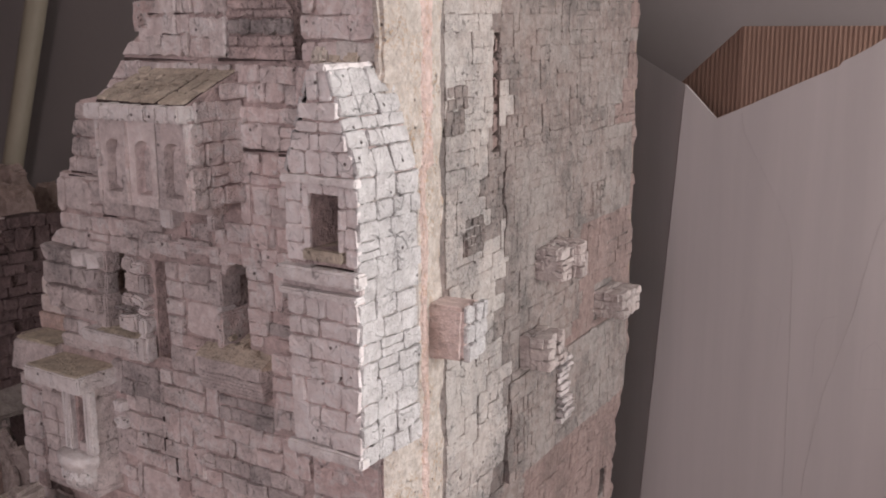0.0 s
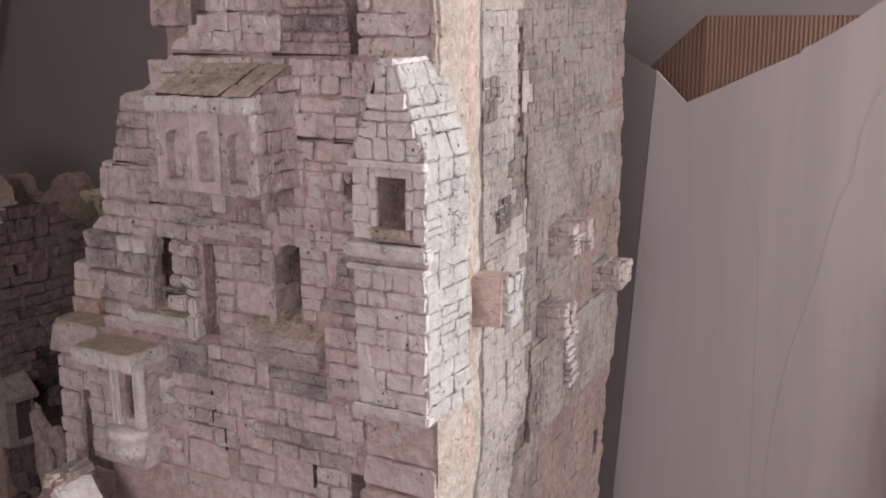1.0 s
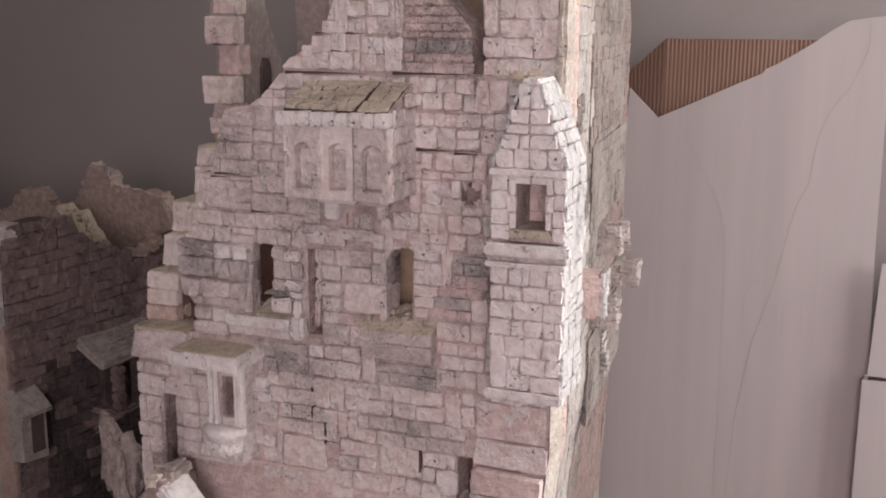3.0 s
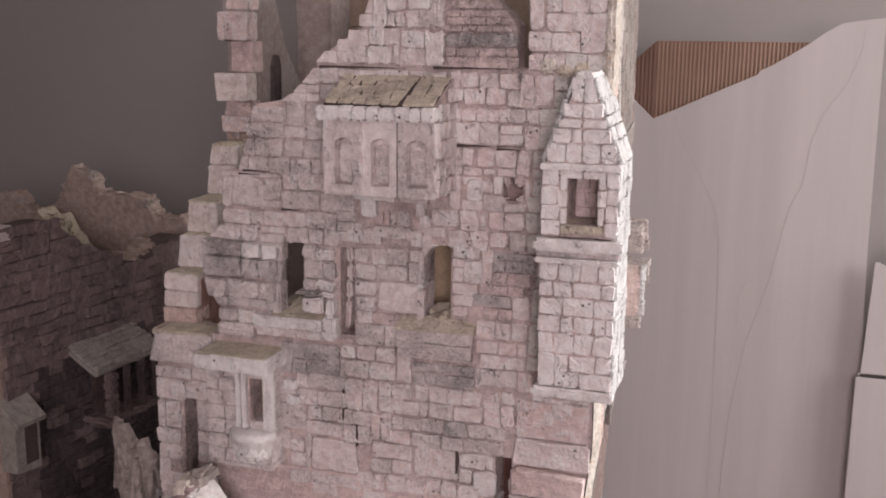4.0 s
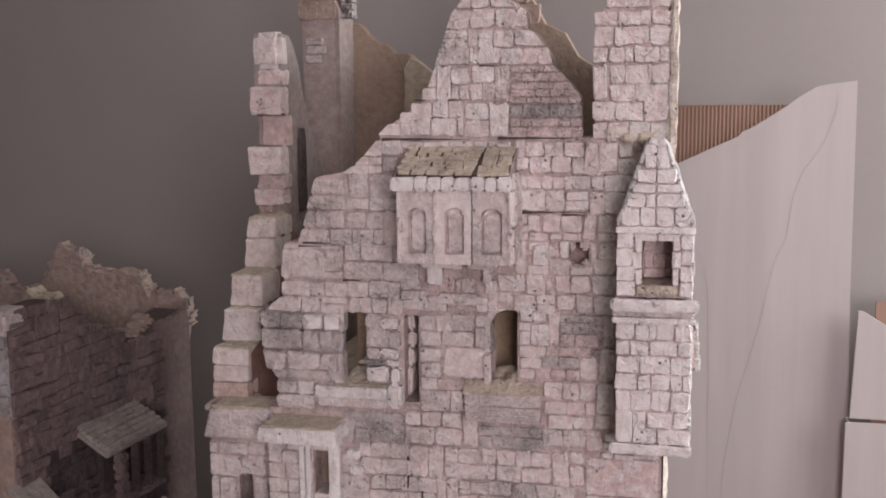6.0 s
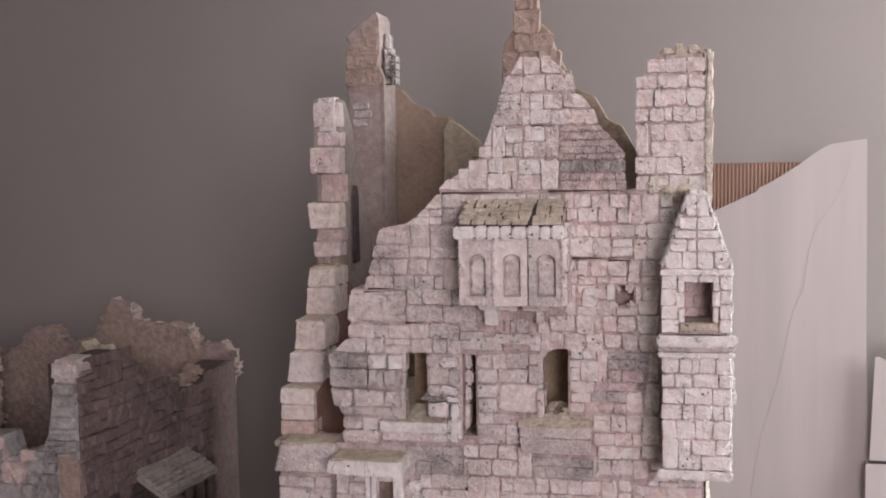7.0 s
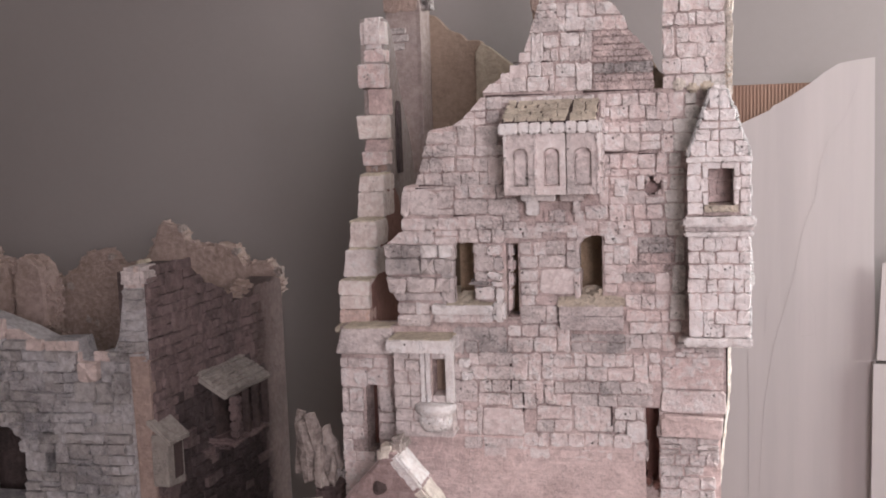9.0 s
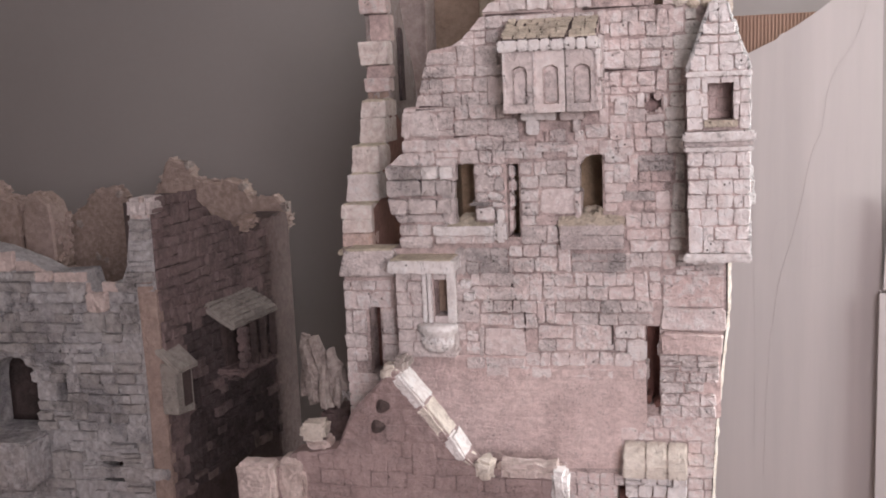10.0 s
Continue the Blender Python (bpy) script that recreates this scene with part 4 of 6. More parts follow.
def arched_panel(x0, x1, z0, z1, a0, a1, c0, c1, y, depth):
    """A front face with a round-headed recess."""
    bm = bmesh.new()
    r = (a1 - a0) / 2
    k = 10
    arch = [(a0, c0), (a1, c0)] + [((a0 + a1) / 2 + r * math.cos(math.pi * i / k), c1 - r * 0.7 + r * 0.7 * math.sin(math.pi * i / k)) for i in range(k + 1)]
    outer = [(x0, z0), (x1, z0), (x1, z1), (x0, z1)]
    vo = [bm.verts.new((x, y, z)) for x, z in outer]
    vi = [bm.verts.new((x, y, z)) for x, z in arch]
    eo = [bm.edges.new((vo[i], vo[(i + 1) % 4])) for i in range(4)]
    ei = [bm.edges.new((vi[i], vi[(i + 1) % len(vi)])) for i in range(len(vi))]
    bmesh.ops.triangle_fill(bm, edges=eo + ei, use_beauty=True)
    bk = [bm.verts.new((x * 0.86 + 0.14 * (a0 + a1) / 2, y + depth, z * 0.94 + 0.06 * (c0 + c1) / 2)) for x, z in arch]
    for i in range(len(vi)):
        j = (i + 1) % len(vi)
        bm.faces.new((vi[i], vi[j], bk[j], bk[i]))
    bm.faces.new(bk)
    vb = [bm.verts.new((x, y + depth + 0.004, z)) for x, z in outer]
    for i in range(4):
        j = (i + 1) % 4
        bm.faces.new((vo[i], vb[i], vb[j], vo[j]))
    bm.faces.new(vb)
    bmesh.ops.recalc_face_normals(bm, faces=bm.faces[:])
    roughen(bm, 0.0004, 3)
    return bm


# ---- balcony with arched panels and a slate roof ----
balcony = part("balcony", rough_box(-0.1075, -0.0005, -0.047, 0.001, 0.5565, 0.634, 0.001, 0.0006, 0.02, 70), m_greystone, tower, "grey stone balcony with three blind arches")
for i, (x0, x1, a0, a1) in enumerate([(-0.1095, -0.0745, -0.1005, -0.0825), (-0.0725, -0.037, -0.0635, -0.0445), (-0.0355, -0.0005, -0.0275, -0.0065)]):
    part("arch_panel", arched_panel(x0, x1, 0.5565, 0.63, a0, a1, 0.5665, 0.6125, -0.062, 0.010), m_greystone if i != 1 else m_slab, balcony)
    xm, r = (a0 + a1) / 2, (a1 - a0) * 0.42
    floor_pts = [(xm - r, 0.5705), (xm - r * 0.6, 0.569), (xm + r * 0.6, 0.569), (xm + r, 0.5705)] + [(xm + r * math.cos(math.pi * q / 8), 0.6 + r * 0.8 * math.sin(math.pi * q / 8)) for q in range(9)]
    part("recess", prism(floor_pts, -0.0545, -0.0495, 0.0008, 0.0006, i), m_greystone, balcony)
for x in (-0.1115, -0.0748, -0.0005):
    part("pilaster", rough_box(x, x + 0.0035, -0.065, -0.047, 0.557, 0.629, 0.0008, 0.0003, 0.02), m_brick, balcony)
x = -0.116
for i, w in enumerate((0.024, 0.013, 0.014, 0.013, 0.016, 0.014, 0.012, 0.014)):
    block("eave_stone", x, x + w - 0.0008, -0.073, -0.05, 0.6295, 0.6425 + 0.0007 * (i % 2), m_white, balcony, "", 80 + i, 0.0018, 0.0008)
    x += w
slope = Vector((0, 0.072, 0.03)).normalized()
roof_m = Matrix((Vector((1, 0, 0)), slope.cross(Vector((1, 0, 0))), slope)).transposed().to_4x4()
roof_m.translation = (0, -0.074, 0.639)
roof = place(part("roof", rough_box(-0.113, -0.001, 0.0, 0.006, 0.014, 0.0785, 0.001, 0.0, 1), m_farcore, balcony, "olive slate roof"), roof_m)
tiles = lay([0.013, 0.024, 0.034, 0.044, 0.054, 0.065, 0.078], lambda z: [(-0.113 + 0.0012 * math.sin(z * 400), -0.037 + 0.05 * z)], [], rng, 0.010, 0.022, 0.03, 0.0)
set_bricks(roof, tiles, m_slate, rng, proud=(0.0012, 0.0036), gap=0.0016, name="tile")
tiles = lay([0.013, 0.035, 0.057, 0.078], lambda z: [(-0.034 + 0.05 * z, -0.001)], [], rng, 0.011, 0.018, 0.2, 0.0)
set_bricks(roof, tiles, m_slate, rng, proud=(0.0014, 0.0022), gap=0.0006, name="tile")
prof = [(0.0, 0.557), (0.0, 0.6695), (-0.05, 0.6485), (-0.062, 0.6425), (-0.062, 0.557)]
bm = bmesh.new()
va = [bm.verts.new((-0.0005, y, z)) for y, z in prof]
vb = [bm.verts.new((0.001, y, z)) for y, z in prof]
bm.faces.new(va), bm.faces.new(vb[::-1])
for i in range(5):
    bm.faces.new((va[i], va[(i + 1) % 5], vb[(i + 1) % 5], vb[i]))
bmesh.ops.recalc_face_normals(bm, faces=bm.faces[:])
cheek = part("cheek", bm, m_core, balcony)
cheek_face = place(part("cheek_face", rough_box(-0.061, 0.0, 0.0005, 0.002, 0.558, 0.635, 0.0003, 0, 1), m_core, balcony), pose(0.0022, 0, 0, 0, 0, 90))
for r in lay([0.557, 0.575, 0.593, 0.612, 0.629, 0.646, 0.66], lambda z: [(-0.062 if z < 0.63 else -0.055 if z < 0.646 else -0.026, -0.001)], [], rng, 0.014, 0.026, 0.05, 0.0):
    ob = new("brick", brick_mesh((r[1] - r[0]) / (r[3] - r[2]), m_brick, rng))
    ob.parent = balcony
    ob.matrix_basis = pose(0.0022, (r[0] + r[1]) / 2, (r[2] + r[3]) / 2, 0, 0, 90) @ Matrix.Diagonal((r[1] - r[0] - 0.0012, 0.003, r[3] - r[2] - 0.0012, 1))

# ---- corner turret ----
turret = part("turret", rough_box(0.106, 0.172, -0.058, 0.02, 0.386, 0.52, 0.001, 0.0, 1), m_core, tower, "white stone corner turret with a steep roof")
TX0, TX1, TY = 0.1035, 0.1755, -0.06


def turret_row(z0, z1, cuts, mat=None):
    e = [TX0 + (TX1 - TX0) * c for c in (0, *cuts, 1)]
    return [(a, b, z0, z1) for a, b in zip(e, e[1:])]


rows = turret_row(0.487, 0.505, (0.26, 0.54, 0.78)) + turret_row(0.472, 0.487, (0.2, 0.45, 0.82)) + turret_row(0.454, 0.472, (0.33, 0.73)) + turret_row(0.438, 0.454, (0.3, 0.48, 0.73, 0.88))
rows += turret_row(0.417, 0.438, (0.21, 0.49, 0.74)) + turret_row(0.384, 0.4, (0.25, 0.57))[1:] + turret_row(0.4, 0.417, (0.25, 0.42, 0.78))[1:] + [(TX0, TX0 + 0.25 * (TX1 - TX0), 0.384, 0.417)]
face = place(part("turret_front", rough_box(TX0 + 0.001, TX1 - 0.001, 0.0, 0.006, 0.386, 0.504, 0.0005, 0, 1), m_core, turret), pose(0, TY + 0.0035, 0))


def stones(rects, mat, m, parent, proud, gap, name="brick"):
    for r in rects:
        w, h = r[1] - r[0] - gap * rng.uniform(0.6, 1.4), r[3] - r[2] - gap * rng.uniform(0.6, 1.4)
        ob = new(name, brick_mesh(w / h, r[4] if len(r) > 4 and r[4] else mat, rng))
        ob.parent = parent
        ob.matrix_basis = m @ pose((r[0] + r[1]) / 2, 0, (r[2] + r[3]) / 2, 0, rng.uniform(-1, 1), 0) @ Matrix.Diagonal((w, rng.uniform(*proud), h, 1))


FRONT = pose(0, TY + 0.0035, 0)
stones(rows, m_turret, FRONT, turret, (0.003, 0.0055), 0.0012)
block("turret_base", 0.1, 0.1772, -0.064, -0.052, 0.3735, 0.3838, m_white, turret, "", 90, 0.002, 0.0012)
block("moulding", 0.0995, 0.1815, -0.07, -0.056, 0.5165, 0.528, m_white, turret, "worn white stone ledge", 91, 0.002, 0.001)
block("moulding", 0.1005, 0.178, -0.061, -0.056, 0.5105, 0.5165, m_greystone, turret, "", 92, 0.001, 0.0006)
block("moulding", 0.1, 0.1785, -0.0675, -0.056, 0.505, 0.51, m_white, turret, "", 93, 0.0015, 0.0006)
# upper room with a deep window
for x0, x1, z0, z1 in ((TX0, 0.1275, 0.5285, 0.5935), (0.1555, TX1 - 0.003, 0.5285, 0.5935), (0.1275, 0.1555, 0.5285, 0.541), (0.1275, 0.1555, 0.583, 0.5935)):
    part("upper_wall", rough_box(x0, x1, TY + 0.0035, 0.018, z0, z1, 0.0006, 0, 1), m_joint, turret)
part("niche_back", rough_box(0.1275, 0.1555, -0.012, 0.01, 0.541, 0.583, 0.0004, 0, 1), m_skim, turret)
stones([(0.128, 0.142, 0.566, 0.582), (0.142, 0.155, 0.566, 0.582), (0.128, 0.137, 0.551, 0.566), (0.137, 0.155, 0.551, 0.566), (0.128, 0.143, 0.541, 0.551), (0.143, 0.155, 0.541, 0.551)], m_skim, pose(0, -0.012, 0), turret, (0.002, 0.003), 0.001)
stones([(TX0, 0.12, 0.576, 0.59), (TX0, 0.119, 0.558, 0.576), (TX0, 0.121, 0.544, 0.558), (TX0, 0.122, 0.53, 0.544), (0.12, 0.1278, 0.572, 0.588), (0.119, 0.1275, 0.556, 0.572), (0.121, 0.1275, 0.541, 0.556),
        (0.1555, 0.163, 0.574, 0.588), (0.1555, 0.164, 0.558, 0.574), (0.1555, 0.162, 0.541, 0.558), (0.163, TX1, 0.575, 0.59), (0.164, TX1, 0.56, 0.575), (0.163, TX1, 0.545, 0.56), (0.163, TX1, 0.53, 0.545),
        (0.12, 0.142, 0.583, 0.591), (0.142, 0.163, 0.583, 0.591)], m_turret, FRONT, turret, (0.002, 0.0045), 0.001)
block("window_sill", 0.123, 0.161, TY - 0.003, -0.02, 0.533, 0.541, m_slate, turret, "", 94, 0.001, 0.0006)
block("cornice", 0.1025, 0.177, TY - 0.004, -0.056, 0.591, 0.597, m_white, turret, "", 95, 0.001, 0.0008)
# steep roof
RB, RT = 0.5965, 0.675
bm = bmesh.new()
lo = [bm.verts.new(p) for p in ((TX0 + 0.003, TY + 0.004, RB), (TX1 - 0.003, TY + 0.004, RB), (TX1 - 0.003, 0.016, RB), (TX0 + 0.003, 0.016, RB))]
hi = [bm.verts.new(p) for p in ((0.1335, TY + 0.004, RT - 0.001), (0.146, TY + 0.004, RT - 0.001), (0.146, 0.016, RT - 0.001), (0.1335, 0.016, RT - 0.001))]
bm.faces.new(lo[::-1]), bm.faces.new(hi)
for i in range(4):
    bm.faces.new((lo[i], lo[(i + 1) % 4], hi[(i + 1) % 4], hi[i]))
roofbody = part("turret_roof", bm, m_core, turret, "steep white stone roof")
rr = []
for z0, z1, cuts in ((0.597, 0.6155, (0.27, 0.5, 0.76)), (0.6155, 0.629, (0.32, 0.5)), (0.629, 0.638, (0.5,)), (0.638, 0.652, (0.5,)), (0.652, 0.674, (0.5,))):
    f = ((z0 + z1) / 2 - RB) / (RT - RB)
    a, b = TX0 + f * (0.132 - TX0), TX1 + f * (0.1475 - TX1)
    e = [a + (b - a) * c for c in (0, *cuts, 1)]
    rr += [(p, q, z0, z1) for p, q in zip(e, e[1:])]
stones(rr, m_turret, FRONT, turret, (0.0025, 0.005), 0.0012)
# right side of the turret, then the slanting side of its roof
SIDE = pose(TX1 - 0.0025, 0, 0, 0, 0, 90)
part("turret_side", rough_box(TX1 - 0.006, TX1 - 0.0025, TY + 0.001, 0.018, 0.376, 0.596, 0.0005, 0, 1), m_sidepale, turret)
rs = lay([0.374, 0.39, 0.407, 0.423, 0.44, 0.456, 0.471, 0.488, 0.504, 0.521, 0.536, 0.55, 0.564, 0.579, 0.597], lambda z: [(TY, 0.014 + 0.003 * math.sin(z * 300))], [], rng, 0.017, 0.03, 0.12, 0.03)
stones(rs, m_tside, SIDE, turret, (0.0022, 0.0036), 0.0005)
for sgn, x0, x1 in ((1, TX1 - 0.001, 0.1475), (-1, TX0 + 0.001, 0.132)):
    up = Vector((x1 - x0, 0, RT - RB))
    ln = up.length
    up.normalize()
    ax = Vector((0, sgn, 0))
    m = Matrix((ax, up.cross(ax), up)).transposed().to_4x4()
    m.translation = (x0 - sgn * 0.001, 0, RB)
    a, b = (TY, 0.014) if sgn > 0 else (-0.014, -TY)
    rs = lay([0.0, 0.022, 0.036, 0.046, 0.062, ln], lambda z: [(a, b)], [], rng, 0.016, 0.026, 0.0, 0.0)
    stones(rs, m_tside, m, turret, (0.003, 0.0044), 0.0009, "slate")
block("ridge", 0.132, 0.148, TY - 0.001, 0.014, 0.673, 0.679, m_white, turret, "", 96, 0.0015, 0.0012)

# ---- low oriel and the corner beside it ----
oriel = part("oriel", rough_box(-0.266, -0.217, -0.03, 0.001, 0.25, 0.357, 0.001, 0.0005, 0.02, 100), m_core, tower, "small grey oriel with a narrow window")
for x0, x1, z0, z1 in ((-0.2165, -0.192, 0.25, 0.298), (-0.2165, -0.192, 0.346, 0.357), (-0.1985, -0.192, 0.2985, 0.3455)):
    part("jamb", rough_box(x0, x1, -0.031, 0.001, z0, z1, 0.0008, 0.0003, 0.02, 3), m_greystone, oriel)
part("niche_back", rough_box(-0.2165, -0.1985, -0.004, 0.001, 0.2985, 0.3455, 0.0005, 0, 1), m_brown, oriel)
block("cap", -0.272, -0.186, -0.05, 0.002, 0.357, 0.3735, m_white, oriel, "worn white cap stone", 101, 0.0015, 0.0014)
block("cap_dirt", -0.27, -0.189, -0.048, 0.0, 0.3732, 0.3752, m_dirt, oriel, "olive dirt on the cap", 104, 0.0008, 0.0014)
stones(lay([0.25, 0.264, 0.28, 0.297, 0.313, 0.33, 0.345, 0.356], lambda z: [(-0.267, -0.232 if z > 0.285 else -0.193)], [], rng, 0.014, 0.026, 0.1, 0.0), m_greystone, pose(0, -0.03, 0), oriel, (0.002, 0.0045), 0.0009)
for x in (-0.231, -0.224, -0.198, -0.193):
    part("pilaster", rough_box(x, x + 0.0055, -0.037, -0.028, 0.29, 0.3565, 0.0012, 0.0005, 0.02, int(-x * 1e3)), m_white, oriel)
bm = bmesh.new()
k, prof = 14, [(0.013, 0.252), (0.019, 0.256), (0.021, 0.262), (0.021, 0.274), (0.024, 0.276), (0.0265, 0.281), (0.0265, 0.287), (0.023, 0.289), (0.001, 0.2895)]
grid = [[bm.verts.new((-0.2135 + r * 1.02 * math.cos(math.pi + math.pi * i / k), -0.03 + r * 0.85 * math.sin(math.pi + math.pi * i / k), z)) for i in range(k + 1)] for r, z in prof]
for a, b in zip(grid, grid[1:]):
    for i in range(k):
        bm.faces.new((a[i], a[i + 1], b[i + 1], b[i]))
bmesh.ops.recalc_face_normals(bm, faces=bm.faces[:])
part("bowl_sill", bm, m_white, oriel, "round carved white sill", True)
for i in range(9):
    a = math.pi * (1.18 + 0.64 * i / 8)
    bm = rough_box(-0.0022, 0.0022, -0.0012, 0.0012, -0.0045, 0.0045, 0.0004, 0, 1)
    place(part("carving", bm, m_white, oriel), pose(-0.2135 + 0.0222 * math.cos(a), -0.03 + 0.0189 * math.sin(a), 0.268, 0, 28 if i % 2 else -28, math.degrees(a) + 90))
block("foot", -0.268, -0.19, -0.034, 0.001, 0.2435, 0.2505, m_greystone, oriel, "", 103, 0.0015, 0.001)

corner = part("low_corner", prism([(-0.352, 0.346), (-0.3445, 0.379), (-0.274, 0.381), (-0.271, 0.346)], -0.012, 0.034, 0.002, 0.0012, 5), m_greystone, tower, "grey capped corner stone")

block("corner_dirt", -0.341, -0.277, -0.009, 0.03, 0.3795, 0.3825, m_dirt, corner, "olive dirt on the stone", 105, 0.001, 0.0016)

# ---- side wall ----
SW = pose(0.152, 0.0, 0, 0, 0, 95.1)
SC = [-0.4, -0.1, 0.02] + [0.02 + 0.0148 * i for i in range(1, 54)]
tops = [(0.0, 0.822), (0.06, 0.83), (0.2, 0.80), (0.4, 0.785), (0.58, 0.77)]


def side_spans(z):
    far = 0.578 + 0.006 * math.sin(z * 90) + 0.004 * math.sin(z * 210 + 1)
    far -= max(0, z - 0.74) * 1.2
    return [(0.0, far)]


SH = [(0.53, 0.55, 0.1, 0.14), (0.188, 0.2035, 0.589, 0.699)]
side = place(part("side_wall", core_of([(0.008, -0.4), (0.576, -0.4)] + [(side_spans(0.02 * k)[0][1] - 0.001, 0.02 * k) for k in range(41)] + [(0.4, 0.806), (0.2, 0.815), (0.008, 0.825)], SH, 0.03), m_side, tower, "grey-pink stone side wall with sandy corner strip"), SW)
bm = bmesh.new()
nu, nz = 10, 150
g = [[None] * (nz + 1) for _ in range(nu + 1)]
for i in range(nu + 1):
    for j in range(nz + 1):
        u, z = -0.004 + 0.0 + (0.101 + 0.010 * noise.noise(Vector((3.1, 0, j * 0.13))) + 0.004 * noise.noise(Vector((7.7, 0, j * 0.5)))) * i / nu, -0.05 + 0.87 * j / nz
        d = 0.004 + 0.0022 * noise.noise(Vector((u * 90, 0, z * 90))) + 0.0012 * noise.noise(Vector((u * 300, 4, z * 300)))
        d *= (1 - (i / nu) ** 3)
        if i in (0, nu):
            d = -0.001
        g[i][j] = bm.verts.new((u, -d, z))
for i in range(nu):
    for j in range(nz):
        bm.faces.new((g[i][j], g[i + 1][j], g[i + 1][j + 1], g[i][j + 1]))
part("corner_render", bm, m_sand, side, "sandy yellow-pink corner strip", True)
bm = bmesh.new()
g = []
for j in range(161):
    z = 0.27 + 0.55 * j / 160
    w = (0.008 if z > 0.59 else 0.005) * (1 + 0.9 * noise.noise(Vector((2.0, 0, z * 60))))
    uc = 0.064 + 0.004 * noise.noise(Vector((5.0, 0, z * 22))) - (0.008 if z < 0.59 else 0.0)
    g.append([bm.verts.new((uc + w * q, -(0.0052 if abs(q) < 0.9 else 0.0) - 0.0016 * noise.noise(Vector((q * 3, z * 300, 2))), z)) for q in (-1.25, -0.8, -0.3, 0.2, 0.7, 1.2)])
for a, b in zip(g, g[1:]):
    for k in range(5):
        bm.faces.new((a[k], a[k + 1], b[k + 1], b[k]))
part("grit_band", bm, m_orange, side, "coarse orange grit band", True)


def lean_in(z):
    """How far the wall's foot draws in from its upright face."""
    return 0.0 if z > 0.3 else 0.152 - along(RIGHT, z)


# the wall rises in ragged steps towards its back
PANELS = [((0.212, 0.216, 0.21, 0.213), 0.56, 0.4855, 0.5885, 0.0028), ((0.224, 0.22, 0.229, 0.225), 0.56, 0.245, 0.352, 0.0032)]
taken = SH + [(0.06, 0.104, 0.42, 0.476), (0.285, 0.345, 0.444, 0.48), (0.25, 0.298, 0.358, 0.397), (0.455, 0.515, 0.364, 0.398), (0.338, 0.37, 0.27, 0.347)]


# pinker to the back and foot; the darkening there paints the light's fall-off
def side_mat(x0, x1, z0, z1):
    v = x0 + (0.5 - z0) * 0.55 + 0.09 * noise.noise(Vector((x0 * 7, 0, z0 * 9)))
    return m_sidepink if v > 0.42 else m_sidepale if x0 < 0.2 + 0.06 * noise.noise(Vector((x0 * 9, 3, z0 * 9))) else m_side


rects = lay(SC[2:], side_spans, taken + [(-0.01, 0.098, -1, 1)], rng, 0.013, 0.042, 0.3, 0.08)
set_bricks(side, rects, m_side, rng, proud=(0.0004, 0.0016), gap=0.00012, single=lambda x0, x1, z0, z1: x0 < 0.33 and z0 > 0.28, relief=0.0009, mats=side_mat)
for ob in side.children:
    if ob.name.startswith(("brickwork", "corner_render", "grit_band")):
        for v in ob.data.vertices:
            v.co.y += lean_in(v.co.z)
    elif ob.name.startswith("brick"):
        ob.location.y += lean_in(ob.location.z)
for z in (0.3, 0.19, 0.05):
    bm = bmesh.new()
    bm.from_mesh(side.data)
    bmesh.ops.bisect_plane(bm, geom=bm.verts[:] + bm.edges[:] + bm.faces[:], plane_co=(0, 0, z), plane_no=(0, 0, 1))
    bm.to_mesh(side.data)
    bm.free()
for v in side.data.vertices:
    v.co.y += lean_in(v.co.z)
for us, u1, z0, z1, d in PANELS:
    n = len(us)
    pts = [(us[k // 2], z0 + (z1 - z0) * ((k + 1) // 2) / n) for k in range(2 * n)]
    body = place(part("raised_panel", prism([*pts, (u1, z1), (u1 + 0.008, (z0 + z1) / 2), (u1, z0)], 0.0, d + 0.002), m_side, tower, "raised grey-pink stonework"), SW @ pose(0, -d, 0))
    zs = [z0 + (z1 - z0) * k / round((z1 - z0) / 0.0148) for k in range(round((z1 - z0) / 0.0148) + 1)]
    set_bricks(body, lay(zs, lambda z: [(along([(b, a) for a, b in pts[::-1]], z) - 0.0005, u1)], [(0.338, 0.37, 0.27, 0.347)], rng, 0.011, 0.036, 0.2, 0.1), m_side, rng, proud=(0.0006, 0.0013), gap=0.0002)
stones(lay([0.27 + 0.0077 * i for i in range(11)], lambda z: [(0.338, 0.37)], [], rng, 0.02, 0.04, 0, 0), m_dark, pose(0, -0.0045, 0), side, (0.002, 0.009), 0.003)
